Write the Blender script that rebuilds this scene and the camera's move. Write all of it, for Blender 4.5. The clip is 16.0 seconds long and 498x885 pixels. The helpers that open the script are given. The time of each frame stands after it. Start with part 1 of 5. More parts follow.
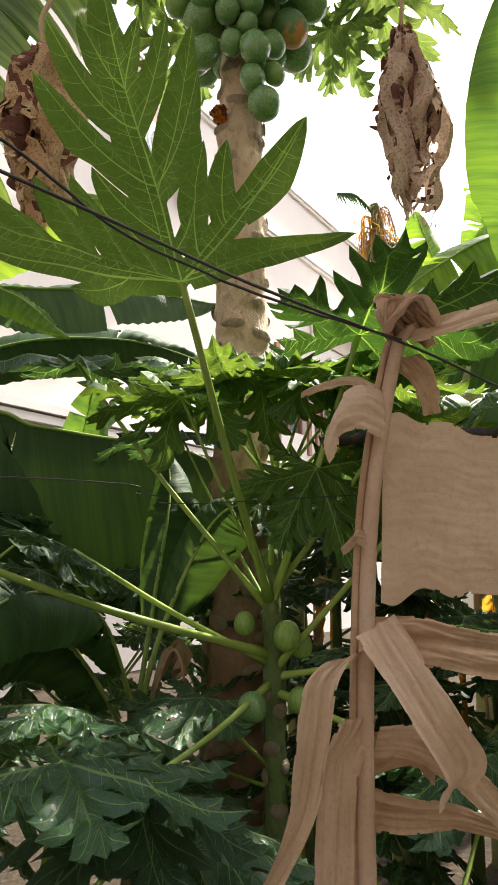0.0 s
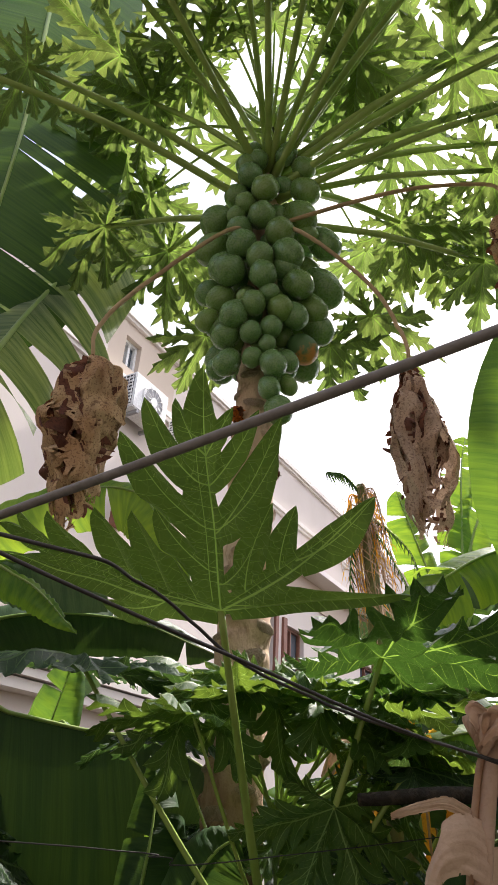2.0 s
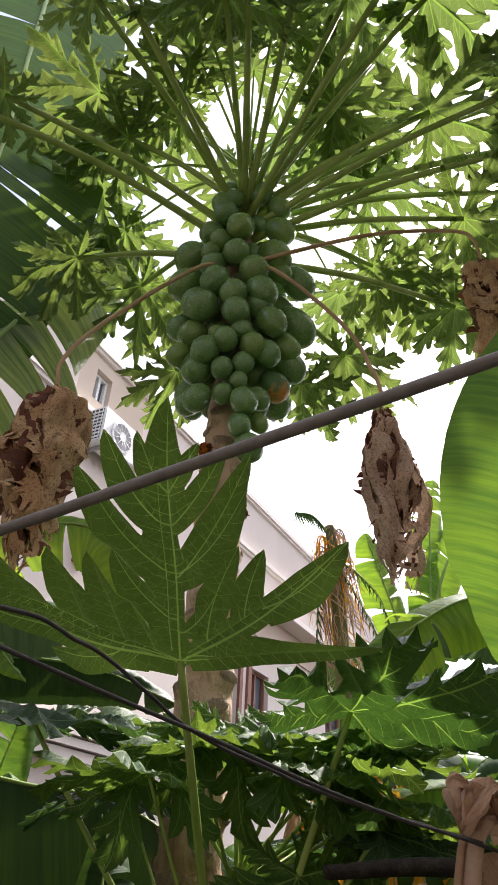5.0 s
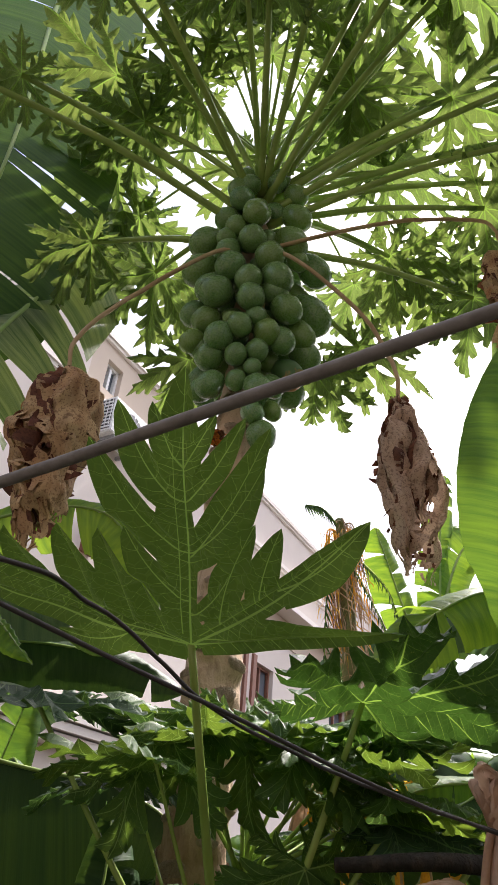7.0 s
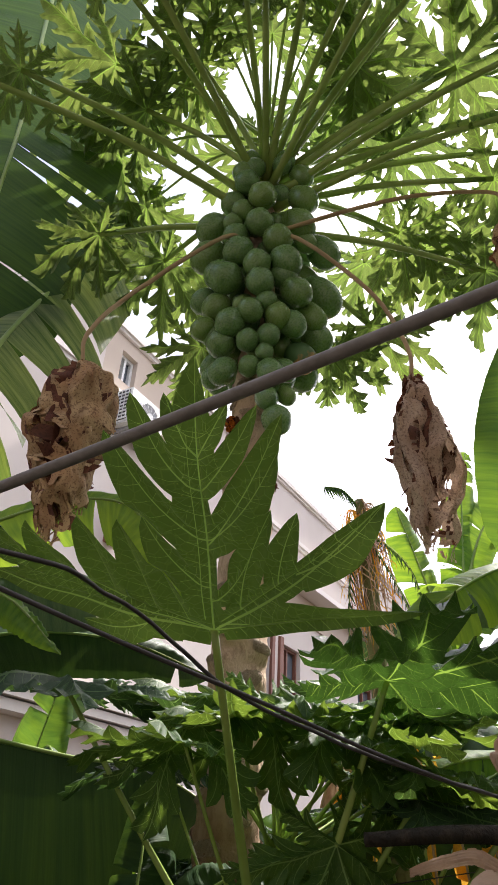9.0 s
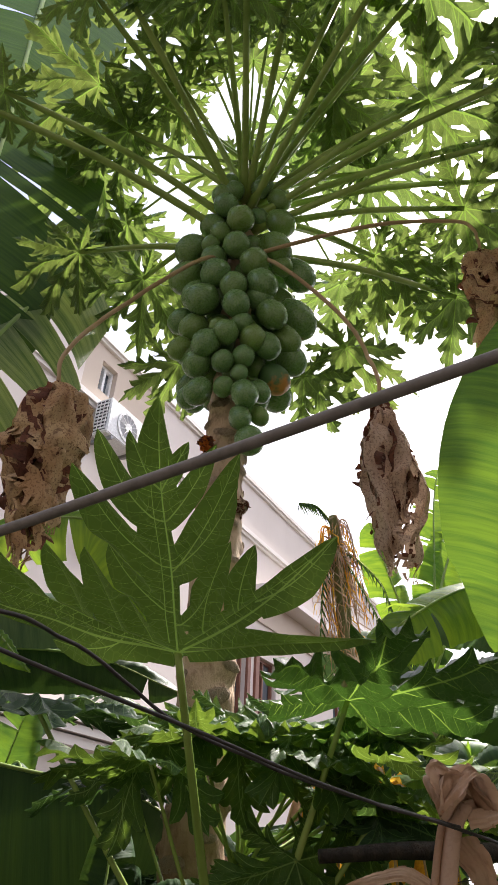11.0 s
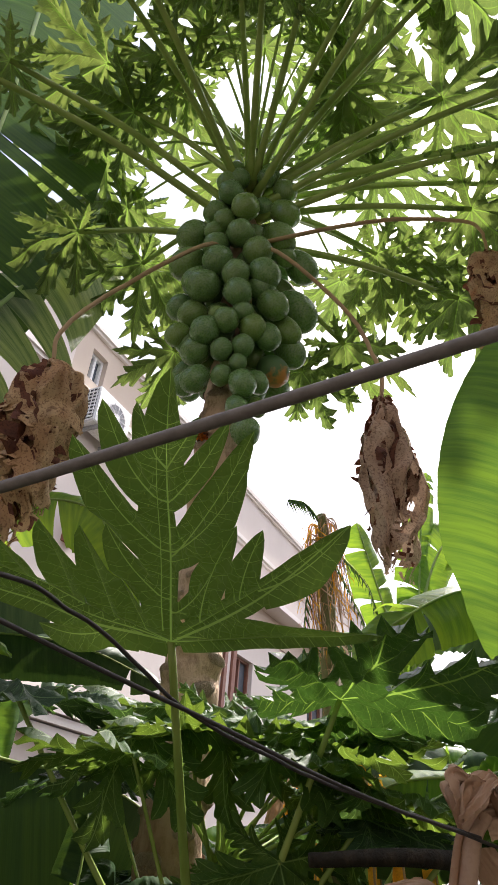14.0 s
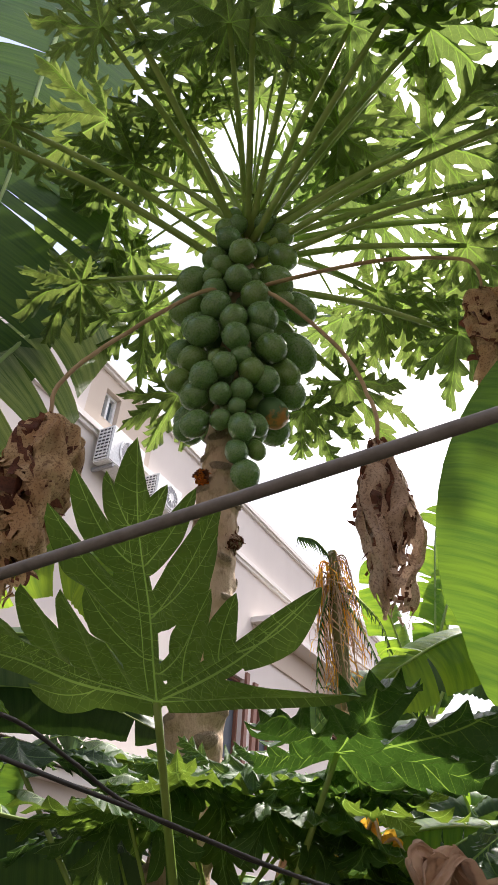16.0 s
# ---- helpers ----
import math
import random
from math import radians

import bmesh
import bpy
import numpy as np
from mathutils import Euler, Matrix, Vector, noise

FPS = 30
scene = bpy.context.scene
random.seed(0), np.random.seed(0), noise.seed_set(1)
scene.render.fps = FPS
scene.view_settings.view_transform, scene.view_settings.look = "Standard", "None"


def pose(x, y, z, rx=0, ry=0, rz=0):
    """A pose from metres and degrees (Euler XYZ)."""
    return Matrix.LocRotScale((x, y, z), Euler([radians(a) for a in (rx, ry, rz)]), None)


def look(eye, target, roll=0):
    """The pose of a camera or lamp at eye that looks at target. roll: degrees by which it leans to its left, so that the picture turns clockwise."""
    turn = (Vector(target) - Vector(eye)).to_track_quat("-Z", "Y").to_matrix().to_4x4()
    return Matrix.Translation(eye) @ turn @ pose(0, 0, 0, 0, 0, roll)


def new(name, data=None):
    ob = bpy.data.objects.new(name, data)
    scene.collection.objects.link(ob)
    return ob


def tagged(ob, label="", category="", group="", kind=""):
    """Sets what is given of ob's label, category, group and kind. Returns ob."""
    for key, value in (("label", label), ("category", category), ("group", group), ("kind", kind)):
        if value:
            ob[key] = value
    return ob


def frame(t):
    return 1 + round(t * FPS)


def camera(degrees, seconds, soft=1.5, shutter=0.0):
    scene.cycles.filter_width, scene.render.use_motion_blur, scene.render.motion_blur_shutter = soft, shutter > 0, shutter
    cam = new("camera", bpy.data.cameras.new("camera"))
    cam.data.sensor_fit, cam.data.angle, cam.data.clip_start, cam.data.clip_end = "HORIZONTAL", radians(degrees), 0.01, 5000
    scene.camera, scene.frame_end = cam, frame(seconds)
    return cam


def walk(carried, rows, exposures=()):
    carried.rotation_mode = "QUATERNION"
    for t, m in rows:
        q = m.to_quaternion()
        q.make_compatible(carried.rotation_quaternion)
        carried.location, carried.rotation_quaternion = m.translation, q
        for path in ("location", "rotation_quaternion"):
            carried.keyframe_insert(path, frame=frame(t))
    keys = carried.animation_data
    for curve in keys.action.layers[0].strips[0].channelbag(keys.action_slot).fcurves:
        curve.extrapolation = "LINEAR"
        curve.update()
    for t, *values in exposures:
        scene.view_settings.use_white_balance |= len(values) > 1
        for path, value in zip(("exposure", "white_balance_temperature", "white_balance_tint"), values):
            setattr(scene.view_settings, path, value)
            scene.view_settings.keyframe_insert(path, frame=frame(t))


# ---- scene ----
cam = camera(41.7, 16.0)
PATH = [
    (0, (0.028, 0.089, 1.53), (-0.012, 2.059, 1.875), -0.1),
    (0.5, (0.093, -0.025, 1.588), (0.064, 1.875, 2.213), -1.6),
    (1, (0.022, -0.015, 1.619), (-0.022, 1.856, 2.325), 2.3),
    (1.5, (-0.054, 0.025, 1.664), (-0.09, 1.825, 2.534), 3.3),
    (2, (-0.124, 0.041, 1.7), (-0.078, 1.762, 2.718), 3.3),
    (2.5, (-0.153, 0.052, 1.708), (-0.087, 1.783, 2.707), 2.1),
    (3, (-0.143, 0.07, 1.711), (-0.059, 1.795, 2.719), 3.4),
    (3.5, (-0.131, 0.064, 1.722), (-0.019, 1.745, 2.799), 3.0),
    (4, (-0.13, 0.058, 1.734), (0.014, 1.697, 2.871), 2.9),
    (4.2, (-0.122, 0.063, 1.735), (0.016, 1.699, 2.878), 2.8),
    (6.5, (-0.117, 0.14, 1.727), (-0.002, 1.83, 2.792), 4.3),
    (7, (-0.127, 0.143, 1.729), (-0.024, 1.806, 2.836), 4.9),
    (7.5, (-0.143, 0.154, 1.718), (-0.059, 1.85, 2.775), 6.0),
    (8, (-0.14, 0.172, 1.721), (-0.046, 1.864, 2.784), 6.3),
    (8.5, (-0.128, 0.163, 1.722), (-0.034, 1.882, 2.74), 3.4),
    (8.7, (-0.126, 0.152, 1.725), (-0.068, 1.847, 2.784), 3.6),
    (10.8, (-0.059, 0.064, 1.732), (0.015, 1.749, 2.807), 1.8),
    (11, (-0.097, 0.068, 1.732), (0.013, 1.739, 2.825), 3.1),
    (11.5, (-0.131, 0.085, 1.737), (0.041, 1.718, 2.879), 3.2),
    (12, (-0.138, 0.098, 1.739), (0.095, 1.698, 2.916), 2.3),
    (12.5, (-0.155, 0.117, 1.738), (0.12, 1.742, 2.872), 3.9),
    (13, (-0.158, 0.127, 1.739), (0.048, 1.759, 2.875), 5.3),
    (13.5, (-0.149, 0.116, 1.74), (0.026, 1.745, 2.887), 4.9),
    (14, (-0.128, 0.13, 1.737), (0.026, 1.8, 2.827), 5.1),
    (14.5, (-0.105, 0.103, 1.758), (0.059, 1.738, 2.899), 5.1),
    (15, (-0.074, 0.081, 1.763), (0.084, 1.689, 2.941), 4.0),
    (15.5, (-0.061, 0.066, 1.766), (0.05, 1.663, 2.964), 4.0),
    (16, (-0.068, 0.086, 1.771), (0.021, 1.709, 2.937), 4.6),
]
walk(cam, [(t, look(eye, target, roll)) for t, eye, target, roll in PATH], [(0.0, 1.58, 6500, 9), (0.5, 1.4, 6450, 11), (1.0, 1.32, 6400, 12), (1.5, 1.2, 6300, 14), (2.0, 1.06, 6250, 15), (3.0, 0.97, 6200, 16), (16.0, 0.97, 6200, 16)])

# ---- light ----
world = bpy.data.worlds.new("world")
scene.world = world
world.use_nodes = True
wn, wl = world.node_tree.nodes, world.node_tree.links
SUN_EL, SUN_AZ = 50.0, 40.0          # azimuth: degrees clockwise from +y
sky = wn.new("ShaderNodeTexSky")
sky.sky_type, sky.sun_disc = "NISHITA", False
sky.sun_elevation, sky.sun_rotation = radians(SUN_EL), radians(SUN_AZ)
sky.air_density, sky.dust_density = 1.0, 4.0
haze = wn.new("ShaderNodeMix")
haze.data_type, haze.blend_type = "RGBA", "MIX"
haze.inputs[0].default_value = 0.72
way = wn.new("ShaderNodeTexCoord")
part_x = wn.new("ShaderNodeSeparateXYZ")
wl.new(way.outputs["Generated"], part_x.inputs[0])
glare = wn.new("ShaderNodeValToRGB")     # thin cloud, whiter towards the sun
glare.color_ramp.elements[0].position, glare.color_ramp.elements[0].color = 0.36, (0.4, 0.45, 0.62, 1)
glare.color_ramp.elements[1].position, glare.color_ramp.elements[1].color = 0.56, (1.0, 0.97, 0.97, 1)
shift = wn.new("ShaderNodeMath")
shift.operation = "MULTIPLY_ADD"
shift.inputs[1].default_value, shift.inputs[2].default_value = 0.5, 0.5
wl.new(part_x.outputs[0], shift.inputs[0])
wl.new(shift.outputs[0], glare.inputs[0])
boost = wn.new("ShaderNodeVectorMath")
boost.operation = "SCALE"
boost.inputs[3].default_value = 7.6
wl.new(glare.outputs[0], boost.inputs[0])
wl.new(boost.outputs[0], haze.inputs[7])
wl.new(sky.outputs[0], haze.inputs[6])
wl.new(haze.outputs[2], wn["Background"].inputs[0])
wn["Background"].inputs[1].default_value = 0.15
sun = new("sun", bpy.data.lights.new("sun", "SUN"))
sun.data.energy, sun.data.angle, sun.data.color = 4.8, radians(2.5), (1.0, 0.93, 0.82)
sx, sy = math.sin(radians(SUN_AZ)) * math.cos(radians(SUN_EL)), math.cos(radians(SUN_AZ)) * math.cos(radians(SUN_EL))
sun.matrix_world = look((20 * sx, 20 * sy, 20 * math.sin(radians(SUN_EL))), (0, 0, 0))


# ---- materials ----
class Mat:
    """A node material with short names for its nodes."""

    def __init__(self, name, rough=0.6, metal=0.0, spec=0.5):
        self.mat = bpy.data.materials.new(name)
        self.mat.use_nodes = True
        self.n, self.l = self.mat.node_tree.nodes, self.mat.node_tree.links
        self.p = self.n["Principled BSDF"]
        self.out = self.n["Material Output"]
        self.p.inputs["Roughness"].default_value = rough
        self.p.inputs["Metallic"].default_value = metal
        self.p.inputs["Specular IOR Level"].default_value = spec

    def coord(self, kind="Object", scale=(1, 1, 1)):
        t = self.n.new("ShaderNodeTexCoord")
        m = self.n.new("ShaderNodeMapping")
        m.inputs["Scale"].default_value = scale
        self.l.new(t.outputs[kind], m.inputs[0])
        return m.outputs[0]

    def noise(self, vec, scale, detail=4, rough=0.55, dist=0.0):
        t = self.n.new("ShaderNodeTexNoise")
        t.inputs["Scale"].default_value, t.inputs["Detail"].default_value = scale, detail
        t.inputs["Roughness"].default_value, t.inputs["Distortion"].default_value = rough, dist
        self.l.new(vec, t.inputs["Vector"])
        return t.outputs["Fac"]

    def cells(self, vec, scale, feature="DISTANCE_TO_EDGE"):
        t = self.n.new("ShaderNodeTexVoronoi")
        t.feature = feature
        t.inputs["Scale"].default_value = scale
        self.l.new(vec, t.inputs["Vector"])
        return t.outputs["Distance"]

    def random(self):
        return self.n.new("ShaderNodeObjectInfo").outputs["Random"]

    def ramp(self, fac, *stops):
        r = self.n.new("ShaderNodeValToRGB")
        e = r.color_ramp.elements
        while len(e) < len(stops):
            e.new(0.5)
        for k, (at, c) in zip(e, stops):
            k.position = at
            k.color = (*c, 1) if hasattr(c, "__len__") else (c, c, c, 1)
        self.l.new(fac, r.inputs[0])
        return r.outputs[0]

    def mix(self, fac, a, b, blend="MIX"):
        m = self.n.new("ShaderNodeMix")
        m.data_type, m.blend_type = "RGBA", blend
        for sock, v in ((m.inputs[0], fac), (m.inputs[6], a), (m.inputs[7], b)):
            if hasattr(v, "is_output"):
                self.l.new(v, sock)
            elif hasattr(v, "__len__"):
                sock.default_value = (*v, 1)
            else:
                sock.default_value = v
        return m.outputs[2]

    def math(self, op, a, b=0.5):
        m = self.n.new("ShaderNodeMath")
        m.operation = op
        for sock, v in zip(m.inputs, (a, b)):
            if hasattr(v, "is_output"):
                self.l.new(v, sock)
            else:
                sock.default_value = v
        return m.outputs[0]

    def color(self, c):
        if hasattr(c, "is_output"):
            self.l.new(c, self.p.inputs["Base Color"])
        else:
            self.p.inputs["Base Color"].default_value = (*c, 1)
        return self

    def rough(self, fac, lo, hi):
        r = self.n.new("ShaderNodeMapRange")
        r.inputs["To Min"].default_value, r.inputs["To Max"].default_value = lo, hi
        self.l.new(fac, r.inputs["Value"])
        self.l.new(r.outputs[0], self.p.inputs["Roughness"])
        return self

    def bump(self, height, strength=0.3, distance=0.01):
        b = self.n.new("ShaderNodeBump")
        b.inputs["Strength"].default_value, b.inputs["Distance"].default_value = strength, distance
        self.l.new(height, b.inputs["Height"])
        self.l.new(b.outputs[0], self.p.inputs["Normal"])
        return self

    def thin(self, color, fac):
        """Light that passes through a thin leaf."""
        t = self.n.new("ShaderNodeBsdfTranslucent")
        if hasattr(color, "is_output"):
            self.l.new(color, t.inputs[0])
        else:
            t.inputs[0].default_value = (*color, 1)
        m = self.n.new("ShaderNodeMixShader")
        m.inputs[0].default_value = fac
        self.l.new(self.p.outputs[0], m.inputs[1])
        self.l.new(t.outputs[0], m.inputs[2])
        self.l.new(m.outputs[0], self.out.inputs["Surface"])
        return self


def papaya_leaf_material(name, dark, light, glow, fac=0.42, rough=0.46):
    m = Mat(name, rough, spec=0.35)
    v = m.coord()
    big, fine = m.noise(v, 3.0), m.noise(v, 22, 6)
    net = m.ramp(m.cells(v, 26), (0.0, 0.0), (0.07, 1.0))
    tone = m.math("MULTIPLY_ADD", m.random(), 0.55)
    base = m.mix(m.math("MULTIPLY", big, m.math("ADD", m.random(), 0.35)), dark, light)
    base = m.mix(m.ramp(fine, (0.62, 0.0), (0.85, 0.6)), base, light)
    base = m.mix(m.math("SUBTRACT", 0.3, m.math("MULTIPLY", net, 0.3)), base, (light[0] * 1.9, light[1] * 1.6, light[2] * 1.5))
    spots = m.ramp(m.noise(v, 60, 2), (0.72, 0.0), (0.78, 0.55))
    base = m.mix(spots, base, (0.35, 0.36, 0.08))
    m.color(base)
    glo = m.mix(m.math("MULTIPLY", fine, m.random()), glow, (glow[0] * 1.5, glow[1] * 1.2, glow[2]))
    glo = m.mix(m.math("SUBTRACT", 0.35, m.math("MULTIPLY", net, 0.35)), glo, (glow[0] * 1.6, glow[1] * 1.35, glow[2] * 1.2))
    m.bump(m.math("ADD", net, m.math("MULTIPLY", fine, 0.6)), 0.35, 0.004)
    m.thin(glo, fac)
    return m.mat


def banana_leaf_material(name, dark, light, glow, fac=0.4, rough=0.48):
    m = Mat(name, rough, spec=0.3)
    v = m.coord("UV", (220, 1.2, 1))
    stripes = m.noise(v, 1.0, 3, 0.6)
    wide = m.noise(m.coord("UV", (28, 1.0, 1)), 1.0, 3)
    blot = m.noise(m.coord(), 4, 4)
    base = m.mix(m.ramp(m.math("ADD", m.math("MULTIPLY", wide, 0.6), m.math("MULTIPLY", stripes, 0.4)), (0.38, 0.0), (0.6, 1.0)), dark, light)
    base = m.mix(m.ramp(blot, (0.5, 0.0), (0.8, 0.5)), base, light)
    m.color(base)
    m.bump(m.math("ADD", stripes, m.math("MULTIPLY", wide, 1.5)), 0.4, 0.004)
    m.thin(m.mix(m.ramp(wide, (0.35, 0.0), (0.65, 1.0)), (glow[0] * 0.7, glow[1] * 0.75, glow[2]), (glow[0] * 1.35, glow[1] * 1.2, glow[2])), fac)
    return m.mat


def stalk_material(name, a, b, rough=0.38):
    m = Mat(name, rough)
    v = m.coord("Object", (1, 1, 0.3))
    c = m.mix(m.ramp(m.noise(v, 6, 4), (0.35, 0.0), (0.7, 1.0)), a, b)
    m.color(c).bump(m.noise(v, 60, 4), 0.15, 0.003)
    m.p.inputs["Subsurface Weight"].default_value = 0.0
    return m.mat


def crisp_material(name, pale, brown, dark, fac=0.25, streak=(6, 6, 30), orange=(0.55, 0.16, 0.04), ochre=0.3, streaks=0.75, blotch=0.6):
    """A dead, dry leaf."""
    m = Mat(name, 0.8, spec=0.25)
    v, w = m.coord(), m.coord("UV", streak)
    big, fine = m.noise(v, 9, 5), m.noise(w, 1.0, 5, 0.65)
    base = m.mix(m.ramp(big, (0.4, 0.0), (0.56, 1.0)), brown, pale)
    base = m.mix(m.ramp(fine, (0.3, streaks), (0.55, 0.0)), base, dark)
    base = m.mix(m.ramp(m.noise(v, 5.3, 3), (0.6, 0.0), (0.72, ochre)), base, orange)
    base = m.mix(m.ramp(m.noise(v, 150, 3), (0.53, 0.0), (0.6, blotch)), base, dark)
    base = m.mix(m.ramp(m.noise(v, 26, 5), (0.62, 0.0), (0.7, blotch)), base, dark)
    m.color(base).bump(m.math("ADD", m.math("MULTIPLY", fine, streaks), m.noise(v, 40, 5)), 0.4, 0.004)
    m.thin(m.mix(big, brown, pale), fac)
    return m.mat


LEAF_CROWN = papaya_leaf_material("papaya_leaf_crown", (0.036, 0.08, 0.026), (0.074, 0.135, 0.042), (0.215, 0.315, 0.07), 0.34)
LEAF_YOUNG = papaya_leaf_material("papaya_leaf_young", (0.03, 0.085, 0.017), (0.058, 0.135, 0.025), (0.22, 0.36, 0.04), 0.27, 0.6)
LEAF_HERO = papaya_leaf_material("papaya_leaf_hero", (0.036, 0.09, 0.022), (0.074, 0.148, 0.034), (0.17, 0.3, 0.04), 0.25)
LEAF_SIDE = papaya_leaf_material("papaya_leaf_side", (0.022, 0.068, 0.018), (0.042, 0.1, 0.025), (0.1, 0.23, 0.03), 0.18, 0.36)
LEAF_LOW = papaya_leaf_material("papaya_leaf_low", (0.03, 0.075, 0.035), (0.06, 0.125, 0.055), (0.1, 0.2, 0.04), 0.25, 0.34)
# darkened leaf copy: the canopy's shade is put into its colour
LEAF_SHADED = papaya_leaf_material("papaya_leaf_shaded", (0.014, 0.04, 0.016), (0.028, 0.066, 0.024), (0.08, 0.17, 0.03), 0.2, 0.6)


def vein_material(name, a, b, glow):
    m = Mat(name, 0.45)
    m.color(m.mix(m.noise(m.coord(), 8), a, b))
    return m.thin(glow, 0.45).mat


VEIN = vein_material("leaf_vein", (0.16, 0.27, 0.08), (0.23, 0.35, 0.1), (0.34, 0.52, 0.1))
# veins darkened to go with the shaded leaf copy
VEIN_SHADED = vein_material("leaf_vein_shaded", (0.07, 0.14, 0.06), (0.1, 0.18, 0.075), (0.2, 0.32, 0.08))
VEIN_CROWN = vein_material("leaf_vein_crown", (0.1, 0.19, 0.05), (0.15, 0.25, 0.07), (0.27, 0.43, 0.06))
STALK = stalk_material("papaya_stalk", (0.24, 0.37, 0.07), (0.39, 0.51, 0.13), 0.24)
STALK_CROWN = stalk_material("papaya_stalk_crown", (0.23, 0.34, 0.07), (0.38, 0.49, 0.14), 0.25)
STALK_DEAD = stalk_material("dead_stalk", (0.34, 0.22, 0.11), (0.5, 0.36, 0.2), 0.75)
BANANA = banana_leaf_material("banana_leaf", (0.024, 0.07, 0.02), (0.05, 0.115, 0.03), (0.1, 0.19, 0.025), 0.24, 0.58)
# lit copies: BRIGHT, BACKLIT and LIME have sun through the blade in their colour
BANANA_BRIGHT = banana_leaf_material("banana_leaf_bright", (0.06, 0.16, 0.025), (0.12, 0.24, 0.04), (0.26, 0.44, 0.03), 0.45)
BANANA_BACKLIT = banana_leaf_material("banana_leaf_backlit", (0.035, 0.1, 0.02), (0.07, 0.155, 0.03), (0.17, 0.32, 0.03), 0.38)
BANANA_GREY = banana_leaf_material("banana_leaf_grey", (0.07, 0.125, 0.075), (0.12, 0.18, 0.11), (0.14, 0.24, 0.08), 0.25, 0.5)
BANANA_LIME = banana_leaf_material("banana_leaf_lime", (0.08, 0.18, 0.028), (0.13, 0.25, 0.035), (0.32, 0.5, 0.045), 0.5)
# darkened copy of BANANA: the shade on the lower leaves is its colour
BANANA_SHADE = banana_leaf_material("banana_leaf_shaded", (0.022, 0.06, 0.017), (0.04, 0.09, 0.024), (0.07, 0.14, 0.02), 0.07)
# pale stripes: the sky's shine on the pleats, put into the colour
BANANA_PLEAT_SHINE = banana_leaf_material("banana_leaf_pleat_shine", (0.02, 0.07, 0.018), (0.26, 0.31, 0.17), (0.26, 0.4, 0.06), 0.32)
BANANA_RIB = stalk_material("banana_midrib", (0.2, 0.32, 0.07), (0.34, 0.45, 0.12), 0.35)
CRISP = crisp_material("dry_papaya_leaf", (0.6, 0.43, 0.235), (0.46, 0.28, 0.14), (0.1, 0.042, 0.025), 0.12, streaks=0.35, ochre=0.7)
# dark brown insides, with the shade between the lobes darkened into the colour
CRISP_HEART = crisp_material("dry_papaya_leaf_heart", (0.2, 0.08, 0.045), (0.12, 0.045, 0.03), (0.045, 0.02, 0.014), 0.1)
CRISP_DARK = crisp_material("dry_papaya_leaf_dark", (0.6, 0.45, 0.33), (0.5, 0.34, 0.23), (0.11, 0.055, 0.04), 0.12, ochre=0.15, streaks=0.35)
STRAW = crisp_material("dry_banana_leaf", (0.66, 0.5, 0.37), (0.57, 0.41, 0.29), (0.36, 0.22, 0.14), 0.25, (75, 0.7, 1), ochre=0.0, streaks=0.18, blotch=0.22)
STRAW_RED = crisp_material("dry_banana_leaf_red", (0.58, 0.41, 0.28), (0.48, 0.31, 0.2), (0.26, 0.14, 0.08), 0.25, (30, 1.5, 1), streaks=0.2, ochre=0.1, blotch=0.2)
STRAW_YELLOW = crisp_material("yellowed_leaf", (0.92, 0.6, 0.06), (0.8, 0.38, 0.04), (0.25, 0.1, 0.03), 0.5, (40, 1.5, 1), blotch=0.3, streaks=0.5)


def fruit_material():
    m = Mat("papaya_fruit", 0.36, spec=0.6)
    v = m.coord()
    big = m.noise(v, 7, 3)
    c = m.mix(m.ramp(big, (0.3, 0.0), (0.75, 1.0)), (0.09, 0.195, 0.068), (0.2, 0.34, 0.115))
    c = m.mix(m.math("MULTIPLY", m.math("POWER", m.random(), 2.5), 0.7), c, (0.2, 0.31, 0.07))
    speck = m.ramp(m.noise(v, 75, 2), (0.7, 0.0), (0.76, 0.8))
    c = m.mix(speck, c, (0.4, 0.42, 0.34))
    scuff = m.ramp(m.noise(v, 13, 6, 0.7), (0.66, 0.0), (0.74, 0.5))
    c = m.mix(scuff, c, (0.28, 0.3, 0.22))
    m.color(c).bump(m.noise(v, 30, 4), 0.12, 0.004)
    m.rough(m.noise(v, 9), 0.2, 0.36)
    return m.mat


def ripe_material():
    m = Mat("ripening_fruit", 0.45)
    v = m.coord()
    sep = m.n.new("ShaderNodeSeparateXYZ")
    m.l.new(v, sep.inputs[0])
    turn = m.math("ADD", m.math("MULTIPLY", sep.outputs[2], -0.21), m.math("MULTIPLY", m.noise(v, 1.8, 4), 0.5))
    c = m.mix(m.ramp(turn, (0.64, 0.0), (0.74, 0.8)), (0.08, 0.17, 0.06), (0.6, 0.24, 0.05))
    m.color(c).bump(m.noise(v, 30, 4), 0.12, 0.004)
    return m.mat


